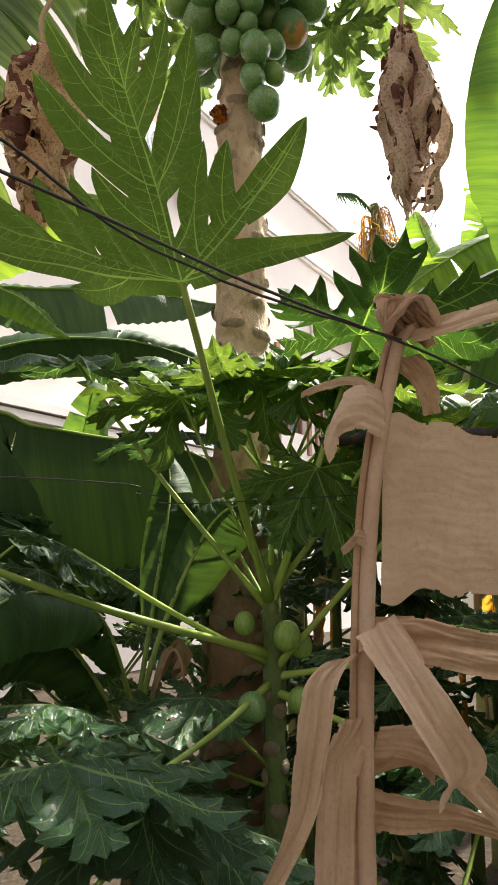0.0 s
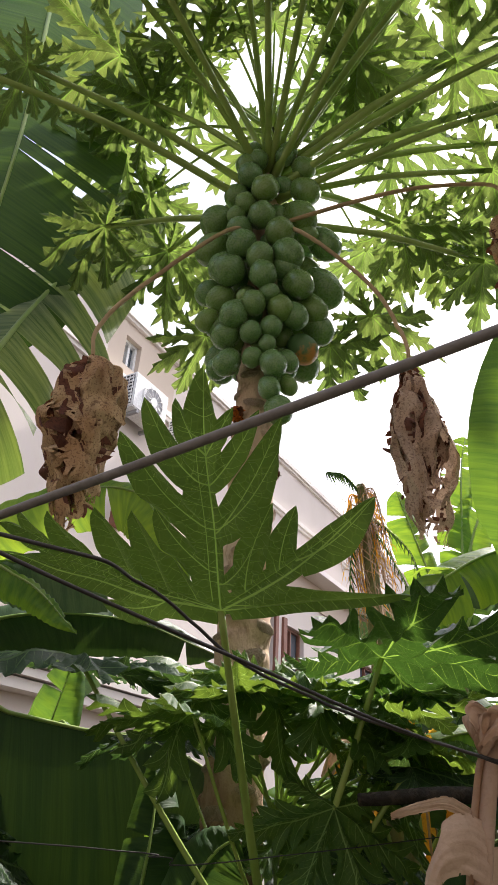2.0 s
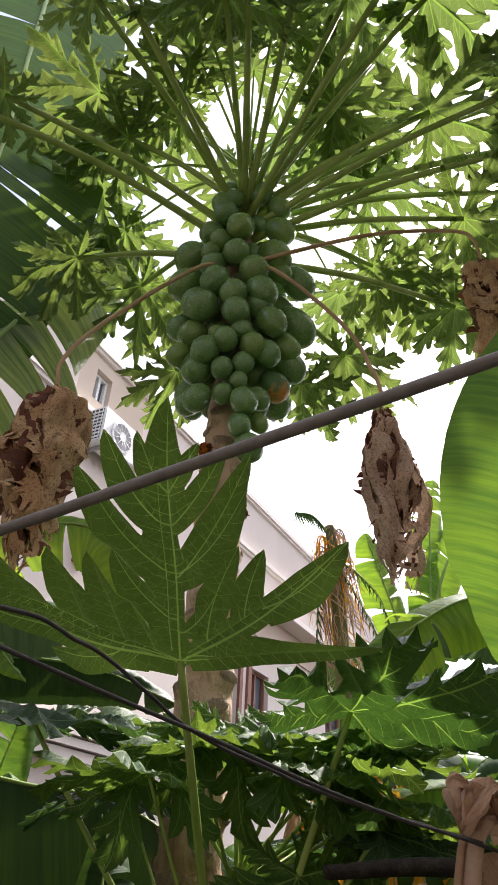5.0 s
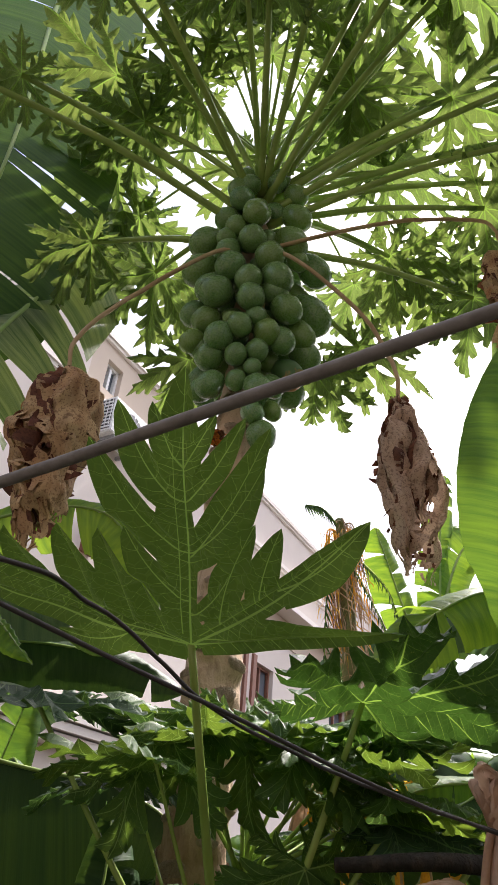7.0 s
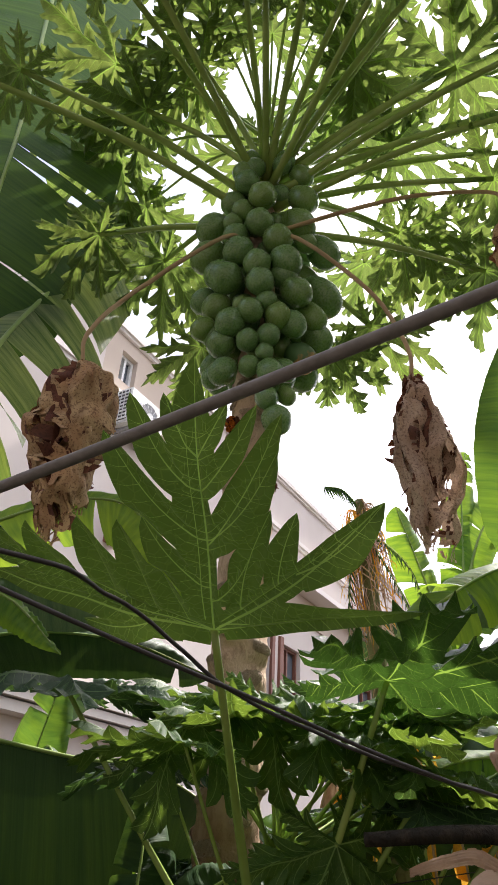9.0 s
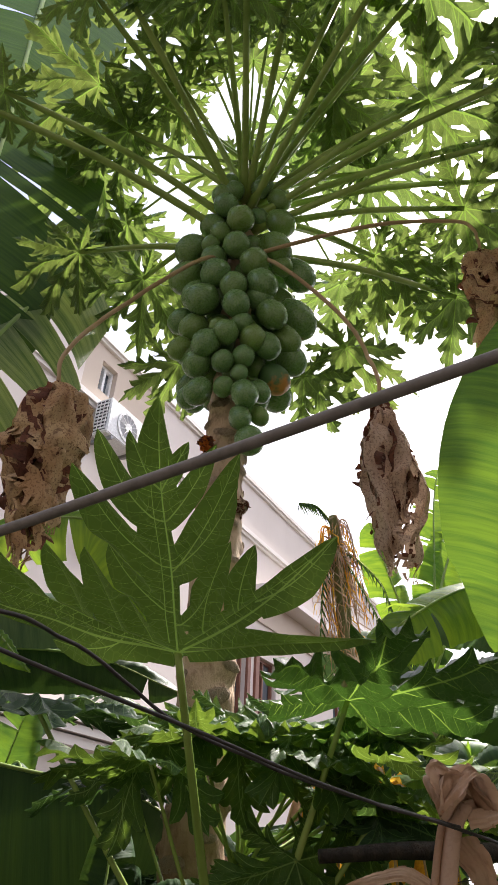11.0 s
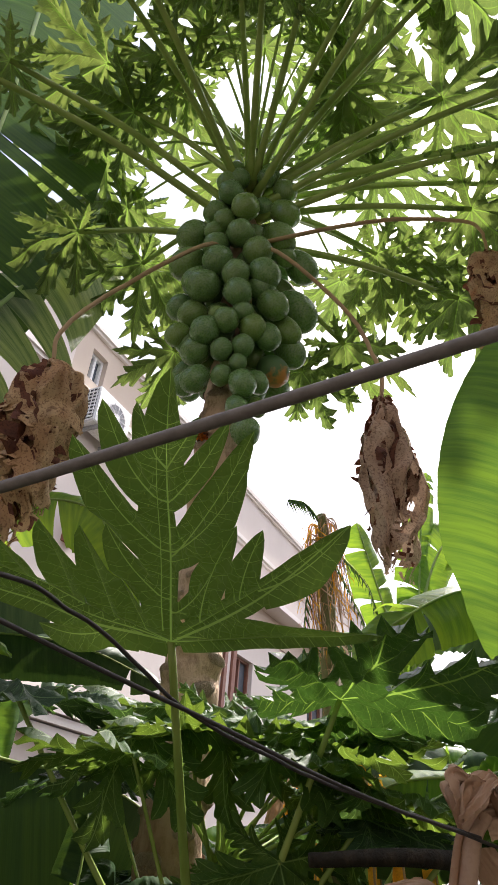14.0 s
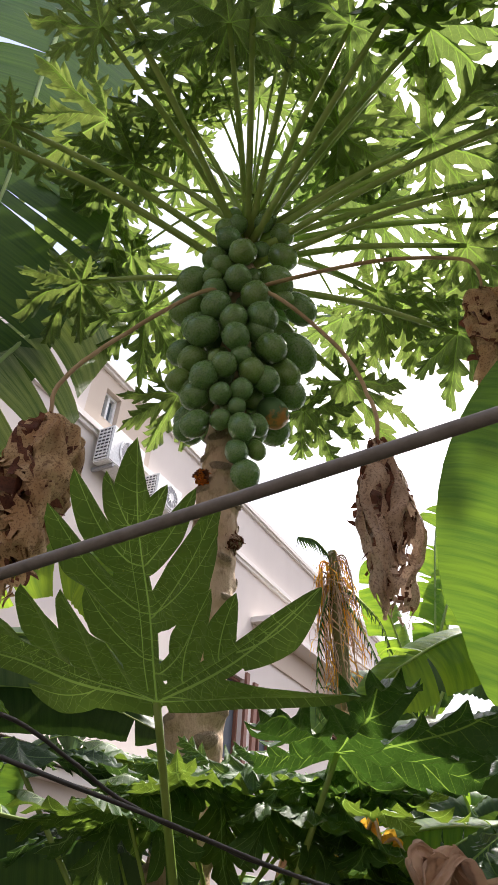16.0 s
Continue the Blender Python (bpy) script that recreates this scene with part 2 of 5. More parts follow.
def bark_material(name, a, b, c, low_red_shade=False):
    m = Mat(name, 0.85, spec=0.2)
    v = m.coord("Object", (1, 1, 0.55))
    big, fine = m.noise(v, 5, 5), m.noise(v, 38, 6, 0.65)
    col = m.mix(m.ramp(big, (0.3, 0.0), (0.7, 1.0)), a, b)
    col = m.mix(m.ramp(fine, (0.5, 0.0), (0.72, 0.7)), col, c)
    col = m.mix(m.ramp(m.noise(v, 2.2, 3), (0.55, 0.0), (0.7, 0.35)), col, (0.2, 0.22, 0.13))
    if low_red_shade:   # redder bark low on the trunk, with the shade there darkened into its colour
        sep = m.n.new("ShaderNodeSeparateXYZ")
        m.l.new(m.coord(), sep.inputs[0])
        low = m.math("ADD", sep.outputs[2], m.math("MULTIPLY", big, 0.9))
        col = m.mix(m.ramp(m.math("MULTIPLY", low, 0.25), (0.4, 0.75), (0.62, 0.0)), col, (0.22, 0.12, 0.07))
    m.color(col).bump(m.math("ADD", fine, m.math("MULTIPLY", big, 1.5)), 0.9, 0.018)
    return m.mat


def plaster_material(name, col, stain, rough=0.85):
    m = Mat(name, rough, spec=0.2)
    v = m.coord("Object", (1, 1, 0.35))
    c = m.mix(m.ramp(m.noise(v, 0.9, 5), (0.42, 0.0), (0.8, 0.55)), col, stain)
    c = m.mix(m.ramp(m.noise(v, 14, 5), (0.55, 0.0), (0.8, 0.25)), c, stain)
    m.color(c).bump(m.noise(m.coord(), 45, 5), 0.2, 0.01)
    return m.mat


def plain_material(name, col, rough=0.5, metal=0.0, grain=30):
    m = Mat(name, rough, metal)
    v = m.coord()
    c = m.mix(m.ramp(m.noise(v, grain, 4), (0.35, 0.0), (0.75, 1.0)), col, tuple(k * 0.72 for k in col))
    m.color(c).bump(m.noise(v, grain * 2.2, 4), 0.15, 0.004)
    return m.mat


FLOWER = crisp_material("dried_flower", (0.85, 0.3, 0.05), (0.7, 0.16, 0.03), (0.3, 0.08, 0.02), 0.4)
FRUIT, RIPE = fruit_material(), ripe_material()
PETIOLE_BLACK = bark_material("blackened_stalk", (0.02, 0.018, 0.015), (0.045, 0.04, 0.03), (0.08, 0.06, 0.04))
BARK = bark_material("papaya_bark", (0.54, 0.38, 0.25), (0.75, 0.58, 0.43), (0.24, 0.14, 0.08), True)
SCAR = bark_material("leaf_scar", (0.5, 0.37, 0.26), (0.7, 0.56, 0.42), (0.16, 0.09, 0.05))
STEM_GREEN = bark_material("young_stem", (0.10, 0.17, 0.06), (0.2, 0.25, 0.1), (0.1, 0.09, 0.05))
SCAR_PALE = bark_material("pale_scar", (0.5, 0.42, 0.3), (0.56, 0.48, 0.35), (0.3, 0.22, 0.14))
PSEUDOSTEM = bark_material("banana_stem", (0.18, 0.2, 0.08), (0.3, 0.3, 0.14), (0.16, 0.1, 0.06))
WALL_WHITE = plaster_material("white_plaster", (0.62, 0.56, 0.51), (0.53, 0.47, 0.425))
WALL_CREAM = plaster_material("cream_plaster", (0.52, 0.44, 0.36), (0.45, 0.37, 0.3))
# kept dark so the added walls bounce little light
WALL_BLOCKER = plaster_material("blocker_plaster", (0.2, 0.18, 0.155), (0.13, 0.115, 0.1))
WALL_TRIM = plaster_material("white_trim", (0.68, 0.635, 0.59), (0.56, 0.52, 0.48), 0.6)
BROWN_PAINT = plain_material("brown_paint", (0.22, 0.09, 0.055), 0.6)
GREY_METAL = plain_material("grey_metal", (0.3, 0.3, 0.31), 0.45)
WHITE_METAL = plain_material("white_enamel", (0.75, 0.75, 0.74), 0.4)
DARK_HOLE = plain_material("dark_interior", (0.05, 0.05, 0.055), 0.7)
RUBBER = plain_material("cable_sheath", (0.05, 0.047, 0.045), 0.55, 0, 120)
RUBBER_GREY = plain_material("grey_cable_sheath", (0.26, 0.245, 0.235), 0.75, 0, 120)


def glass_material():
    m = Mat("window_glass", 0.05)
    m.color((0.1, 0.12, 0.14))
    m.p.inputs["Specular IOR Level"].default_value = 0.8
    return m.mat


def soil_material():
    m = Mat("soil", 0.95, spec=0.15)
    v = m.coord()
    c = m.mix(m.ramp(m.noise(v, 2.5, 6), (0.35, 0.0), (0.7, 1.0)), (0.03, 0.023, 0.016), (0.06, 0.045, 0.03))
    c = m.mix(m.ramp(m.noise(v, 30, 5), (0.55, 0.0), (0.7, 0.7)), c, (0.11, 0.08, 0.055))
    m.color(c).bump(m.noise(v, 18, 7), 0.8, 0.03)
    return m.mat


GLASS, SOIL = glass_material(), soil_material()


# ---- builders ----
def mesh_of(name, verts, faces, mat, smooth=True, uv=None):
    me = bpy.data.meshes.new(name)
    me.from_pydata([tuple(map(float, v)) for v in verts], [], [tuple(map(int, f)) for f in faces])
    me.materials.append(mat)
    if smooth:
        me.polygons.foreach_set("use_smooth", [True] * len(me.polygons))
    if uv is not None:
        lay = me.uv_layers.new(name="UVMap")
        idx = np.zeros(len(me.loops), dtype=np.int32)
        me.loops.foreach_get("vertex_index", idx)
        lay.data.foreach_set("uv", np.asarray(uv, dtype=np.float32)[idx].ravel())
    me.update()
    return me


def put(name, me, parent=None, m=None, label=""):
    ob = new(name, me)
    if parent is not None:
        ob.parent = parent
    if m is not None:
        ob.matrix_basis = m
    if label:
        ob["label"] = label
    return ob


def thing(name, place, label, category, group="", kind=""):
    ob = new(name)
    ob.location = place
    ob.empty_display_size = 0.05
    return tagged(ob, label, category, group, kind)


def curve_points(ctrl, n):
    """A smooth line through control points (Catmull-Rom), n + 1 points."""
    c = np.array(ctrl, float)
    c = np.vstack([2 * c[0] - c[1], c, 2 * c[-1] - c[-2]])
    out = []
    for u in np.linspace(0, len(c) - 3 - 1e-9, n + 1):
        i = int(u)
        t = u - i
        p0, p1, p2, p3 = c[i], c[i + 1], c[i + 2], c[i + 3]
        out.append(0.5 * (2 * p1 + (p2 - p0) * t + (2 * p0 - 5 * p1 + 4 * p2 - p3) * t * t + (3 * p1 - p0 - 3 * p2 + p3) * t ** 3))
    return np.array(out)


def unit(v):
    v = np.asarray(v, float)
    return v / (np.linalg.norm(v) + 1e-12)


def tube_data(pts, radii, seg=8, flat=1.0, cap=True, base=0):
    pts = np.asarray(pts, float)
    n = len(pts)
    tang = np.gradient(pts, axis=0)
    verts, faces = [], []
    side = unit(np.cross(tang[0], (0.3, 0.1, 1.0)))
    for i in range(n):
        t = unit(tang[i])
        side = unit(side - t * (side @ t))
        up = np.cross(side, t)
        for k in range(seg):
            a = 2 * math.pi * k / seg
            verts.append(pts[i] + radii[i] * (math.cos(a) * side + flat * math.sin(a) * up))
    for i in range(n - 1):
        for k in range(seg):
            a, b = i * seg + k, i * seg + (k + 1) % seg
            faces.append((base + a, base + b, base + b + seg, base + a + seg))
    if cap:
        faces.append(tuple(base + k for k in range(seg))[::-1])
        faces.append(tuple(base + (n - 1) * seg + k for k in range(seg)))
    return verts, faces


def tube(name, pts, r0, r1, mat, parent=None, seg=8, label="", swell=0.0, flat=1.0):
    n = len(pts)
    s = np.linspace(0, 1, n)
    radii = r0 + (r1 - r0) * s + swell * np.exp(-(s / 0.06) ** 2)
    v, f = tube_data(pts, radii, seg, flat)
    return put(name, mesh_of(name, v, f, mat), parent, None, label)


def box_data(lo, hi, base=0):
    (x0, y0, z0), (x1, y1, z1) = lo, hi
    v = [(x, y, z) for z in (z0, z1) for y in (y0, y1) for x in (x0, x1)]
    f = [(0, 2, 3, 1), (4, 5, 7, 6), (0, 1, 5, 4), (2, 6, 7, 3), (0, 4, 6, 2), (1, 3, 7, 5)]
    return v, [tuple(base + i for i in q) for q in f]


def boxes(name, spans, mat, parent=None, m=None, label="", bevel=0.0):
    verts, faces = [], []
    for lo, hi in spans:
        v, f = box_data(lo, hi, len(verts))
        verts += v
        faces += f
    me = mesh_of(name, verts, faces, mat, False)
    if bevel:
        bm = bmesh.new()
        bm.from_mesh(me)
        bmesh.ops.bevel(bm, geom=bm.edges[:], offset=bevel, segments=2, affect="EDGES")
        bm.to_mesh(me)
        bm.free()
    return put(name, me, parent, m, label)


# papaya leaf: lobes that fan out from the stalk, each with pointed side lobes
def finger(a, b, half, bend, n=9):
    """A pointed blade shape from a to b in the plane, with the given half width, bowed sideways by bend."""
    d = b - a
    ln = np.linalg.norm(d) + 1e-9
    d, lat = d / ln, np.array((-d[1], d[0])) / ln
    line = [a + d * ln * u + lat * bend * ln * math.sin(math.pi * u) for u in np.linspace(0, 1, n)]
    wid = [half * (1 - u) ** 0.6 * (0.62 + 1.15 * u) for u in np.linspace(0, 1, n)]
    left = [p + lat * w for p, w in zip(line[:-1], wid)]
    right = [p - lat * w for p, w in zip(line[:-1], wid)]
    return left + [line[-1]] + right[::-1], line


def petal(a, b, half, bow, n=16):
    """A lobe from a to b with nearly parallel sides and a short point."""
    d = b - a
    ln = np.linalg.norm(d) + 1e-9
    d, lat = d / ln, np.array((-d[1], d[0])) / ln
    us = np.linspace(0, 1, n)
    line = [a + d * ln * u + lat * bow * ln * math.sin(math.pi * u) for u in us]
    wid = [half * (0.8 + 0.2 * math.sin(u / 0.55 * math.pi / 2) if u < 0.55 else ((1 - u) / 0.45) ** 0.58) for u in us]
    return [p + lat * w for p, w in zip(line[:-1], wid)] + [line[-1]] + [p - lat * w for p, w in zip(line[:-1], wid)][::-1], line


def leaf_meshes(name, lobes, web, sides, blade_mat, seed, droop=0.25, fold=0.22, wave=0.04, step=0.05, vein_r=0.0055, width=0.1, jag=0.03, vein=None, free=()):
    """The blade of a papaya leaf of length 1 with its pale veins, stalk end at the origin, middle lobe along +y.
    lobes: (degrees from the middle, length, own side lobes, own width); side lobes: (start, tip along, tip across), as shares of the length."""
    from mathutils import geometry
    rng = random.Random(seed)
    shapes, veins = [], []
    for ang, length, *own in lobes:
        a = radians(ang)
        axis, lat = np.array((math.sin(a), math.cos(a))), np.array((math.cos(a), -math.sin(a)))
        wide = own[1] if len(own) > 1 else width
        poly, line = finger(-axis * 0.02, axis * length, wide * length, rng.uniform(-0.03, 0.03), 12)
        shapes.append(poly)
        veins.append((line, 1.0))
        for s, tip, across in own[0] if own else sides:
            for hand in (-1, 1):
                s2, t2, w2 = s + rng.uniform(-jag, jag), tip + rng.uniform(-jag, jag), across * rng.uniform(0.85, 1.15)
                poly, line = finger(axis * s2 * length, (axis * t2 + lat * hand * w2) * length, wide * 0.78 * length, 0.1 * hand)
                shapes.append(poly)
                veins.append((line, 0.55))
        for s in np.arange(0.15, 0.92, 0.07):
            for hand in (-1, 1):
                reach = (0.1 + 0.05 * rng.random()) * (1 - abs(s - 0.45))
                p, q = axis * s * length, (axis * (s + reach * 0.7) + lat * hand * min(reach, max(wide, 0.08) * 0.95)) * length
                veins.append(([p, (p + q) / 2 + axis * 0.006, q], 0.28))
    for ax, ay, bx, by, half, bow in free:   # broad round-shouldered lobes
        poly, line = petal(np.array((ax, ay)), np.array((bx, by)), half, bow)
        shapes.append(poly)
        veins.append((line, 0.55))
        d = line[-1] - line[0]
        ln = np.linalg.norm(d)
        nor = np.array((-d[1], d[0])) / ln
        for u in np.arange(0.2, 0.9, 0.06 / ln):
            for hand in (-1, 1):
                p = line[min(len(line) - 1, int(u * (len(line) - 1)))]
                reach = half * 0.95 * hand * min(1, (1 - u) * 2.2)
                veins.append(([p, p + d / ln * 0.018 + nor * reach * 0.5, p + d / ln * 0.05 + nor * reach], 0.17))
    angles = [radians(q[0]) for q in lobes]
    rim = []
    for k in range(len(lobes) * 4 - 3):
        t = k / 4
        i0 = min(int(t), len(lobes) - 2)
        f = t - i0
        a = angles[i0] + (angles[i0 + 1] - angles[i0]) * f
        r = web * (lobes[i0][1] * (1 - f) + lobes[i0 + 1][1] * f) * (1 - 0.12 * math.sin(math.pi * f))
        rim.append(np.array((math.sin(a), math.cos(a))) * r)
    shapes.append(rim + [np.array((0.0, -0.025))])
    verts, faces = [], []
    for poly in shapes:
        faces.append(list(range(len(verts), len(verts) + len(poly))))
        verts += [Vector(p) for p in poly]
    blades = len(faces)
    strong = []
    for line, w in veins:
        line = np.array(line)
        d = np.gradient(line, axis=0)
        lat = np.stack([-d[:, 1], d[:, 0]], 1)
        lat /= np.linalg.norm(lat, axis=1)[:, None] + 1e-9
        r = (vein_r * w * np.linspace(1, 0.3, len(line)))[:, None]
        ring = list(line + lat * r) + list((line - lat * r)[::-1])
        faces.append(list(range(len(verts), len(verts) + len(ring))))
        verts += [Vector(p) for p in ring]
        if w > 0.5:
            strong.append((line[0], line[-1], w))
    grid = np.arange(-1.05, 1.06, step)
    for gx in grid:
        for gy in grid:
            verts.append(Vector((gx + rng.uniform(-0.3, 0.3) * step, gy + rng.uniform(-0.3, 0.3) * step)))
    edges = [(f[i], f[(i + 1) % len(f)]) for f in faces for i in range(len(f))]
    flat = np.array([tuple(v) for v in verts])
    co, _, tris, *_ = geometry.delaunay_2d_cdt(verts, edges, [], 0, 1e-5)
    pts = np.array([tuple(c) for c in co])
    tris = np.array(tris)
    mid = pts[tris].mean(axis=1)

    def within(group):
        """Which triangles lie inside any of the outlines."""
        hit = np.zeros(len(mid), dtype=bool)
        for f in group:
            p = flat[f]
            lo, hi = p.min(axis=0), p.max(axis=0)
            some = np.where(((mid >= lo) & (mid <= hi)).all(axis=1) & ~hit)[0]
            if len(some) == 0:
                continue
            x, y = mid[some, 0][:, None], mid[some, 1][:, None]
            q = np.roll(p, -1, axis=0)
            cross = ((p[:, 1] > y) != (q[:, 1] > y)) & (x < (q[:, 0] - p[:, 0]) * (y - p[:, 1]) / (q[:, 1] - p[:, 1] + 1e-15) + p[:, 0])
            hit[some] = cross.sum(axis=1) % 2 == 1
        return hit

    blade_in, vein_in = within(faces[:blades]), within(faces[blades:])
    tris, pale = tris[blade_in], vein_in[blade_in].astype(np.int32)
    near = np.full(len(pts), 9.0)
    for a, b, w in strong:
        d = b - a
        t = np.clip(((pts - a) @ d) / (d @ d + 1e-12), 0, 1)
        gap = np.linalg.norm(pts - a - t[:, None] * d, axis=1)
        near = np.minimum(near, gap if w == 1.0 else gap + 0.02)
    ph = [rng.uniform(0, 6.28) for _ in range(6)]
    r = np.hypot(pts[:, 0], pts[:, 1])
    z = -fold * (1 - np.exp(-near / 0.07)) * 0.3 * np.minimum(1, r / 0.2)
    z -= droop * r * r * (0.75 + 0.4 * np.sin(2 * np.arctan2(pts[:, 0], pts[:, 1]) + ph[0]))
    z += wave * r * np.sin(7 * pts[:, 0] + ph[1]) * np.sin(8 * pts[:, 1] + ph[2]) + wave * 0.5 * r * np.sin(17 * pts[:, 0] + ph[3] + 6 * pts[:, 1])
    used = sorted(set(tris.ravel().tolist()))
    at = {i: k for k, i in enumerate(used)}
    me = mesh_of(name, [(pts[i][0], pts[i][1], z[i]) for i in used], [[at[i] for i in t] for t in tris], blade_mat)
    me.materials.append(vein or VEIN)
    me.polygons.foreach_set("material_index", pale)
    return me


def leaf_pose(place, out, up, size):
    """The pose of a leaf at a place: the middle lobe goes along out, the upper face looks along up."""
    y = unit(out)
    z = unit(np.asarray(up, float) - y * (np.asarray(up, float) @ y))
    x = np.cross(y, z)
    m = Matrix([[x[i] * size, y[i] * size, z[i] * size, place[i]] for i in range(3)] + [[0, 0, 0, 1]])
    return m


NINE = [(-150, 0.5), (-112, 0.7), (-74, 0.88), (-37, 0.97), (0, 1.0), (37, 0.97), (74, 0.88), (112, 0.7), (150, 0.5)]
SEVEN = [(-135, 0.5), (-90, 0.78), (-45, 0.95), (0, 1.0), (45, 0.95), (90, 0.78), (135, 0.5)]
DEEP = [(0.28, 0.56, 0.2), (0.46, 0.75, 0.18), (0.64, 0.88, 0.11)]
BROAD = [(0.24, 0.6, 0.27), (0.46, 0.8, 0.22), (0.66, 0.93, 0.12)]
crown_leaves = [leaf_meshes("leaf_blade", NINE, 0.31, DEEP, LEAF_CROWN, 10 + k, 0.2 + 0.12 * k, 0.7, 0.09, width=0.083, jag=0.05, vein=VEIN_CROWN) for k in range(5)]
young_leaves = [leaf_meshes("leaf_blade", SEVEN, 0.36, BROAD, LEAF_YOUNG, 20 + k, 0.15 + 0.12 * k, 0.35, 0.05, width=0.105) for k in range(3)]
low_leaves = [leaf_meshes("leaf_blade", SEVEN, 0.36, BROAD, LEAF_LOW, 35 + k, 0.15 + 0.12 * k, 0.35, 0.05, width=0.098, vein=VEIN) for k in range(3)]
shaded_leaves = [leaf_meshes("leaf_blade", SEVEN, 0.36, BROAD, LEAF_SHADED, 30 + k, 0.15 + 0.12 * k, 0.35, 0.05, width=0.105, vein=VEIN_SHADED) for k in range(3)]
bud_leaves = [leaf_meshes("leaf_blade", NINE, 0.27, DEEP, LEAF_CROWN, 50, 0.2, 0.3, 0.05, width=0.08, vein=VEIN_CROWN)]


def papaya_leaf(owner, base, tip, size, kinds, variant, sag=0.06, r0=0.012, out=None, up=None, tilt=-18, stalk_mat=None):
    """A leaf with its stalk, from base on the trunk to tip where the blade begins."""
    base, tip = np.array(base, float), np.array(tip, float)
    way = tip - base
    mid = (base + tip) / 2 + np.array((0, 0, sag * np.linalg.norm(way)))
    pts = curve_points([base, mid, tip], 14)
    o = np.array(owner.location)
    tube("leaf_stalk", pts - o, r0, r0 * 0.62, stalk_mat or STALK, owner, 8, swell=r0 * 0.5)
    if out is None:
        flat = unit((way[0], way[1], 0))
        out = flat * math.cos(radians(tilt)) + np.array((0, 0, math.sin(radians(tilt))))
    if up is None:
        up = (0, 0, 1)
    return put("leaf_blade", kinds[variant % len(kinds)], owner, leaf_pose(tip - o, out, up, size))


def ground_height(x, y):
    return 0.03 * noise.noise((x * 0.7, y * 0.7, 0.0)) if math.hypot(x, y) < 25 else 0.0


# ---- setting ----
def build_ground():
    xs = np.concatenate([[-600, -200, -60, -25], np.linspace(-8, 8, 49), [25, 60, 200, 600]])
    verts = [(x, y, ground_height(x, y)) for y in xs for x in xs]
    n = len(xs)
    faces = [(j * n + i, j * n + i + 1, (j + 1) * n + i + 1, (j + 1) * n + i) for j in range(n - 1) for i in range(n - 1)]
    tagged(put("ground", mesh_of("ground", verts, faces, SOIL)), "dark garden soil with scattered litter", "ground", kind="structure")


build_ground()

# unseen walls, added to keep sky light off the plants
def blocker_wall(name, lo, hi):
    tagged(boxes(name, [(lo, hi)], WALL_BLOCKER, bevel=0.01), "plain dark wall added out of view to block sky light", "wall", kind="structure")


blocker_wall("wall_south", (-7.0, -2.8, 0.0), (4.8, -2.6, 9.0))
blocker_wall("wall_east", (4.6, -2.6, 0.0), (4.8, 4.6, 5.5))
blocker_wall("wall_northeast", (4.6, 4.6, 0.0), (4.8, 9.0, 2.3))
blocker_wall("wall_west", (-7.2, -2.6, 0.0), (-7.0, 2.0, 5.6))

# the long facade: u runs along it, w out of it, z up
FU, FN = np.array((0.55, 0.835, 0.0)), np.array((0.835, -0.55, 0.0))
FACADE = Matrix([[FU[0], FN[0], 0, 0.684], [FU[1], FN[1], 0, 13.064], [0, 0, 1, 0], [0, 0, 0, 1]])


def facade_wall(spans, openings, z0, z1, thick):
    """Wall boxes between z0 and z1 along u, leaving the openings (u0, u1, za, zb) free."""
    out = []
    u0, u1 = spans
    cuts = sorted({u0, u1, *[o[0] for o in openings], *[o[1] for o in openings]})
    for a, b in zip(cuts, cuts[1:]):
        holes = sorted([(o[2], o[3]) for o in openings if o[0] <= a and o[1] >= b])
        z = z0
        for za, zb in holes:
            if za > z:
                out.append(((a, -thick, z), (b, 0, za)))
            z = zb
        if z < z1:
            out.append(((a, -thick, z), (b, 0, z1)))
    return out


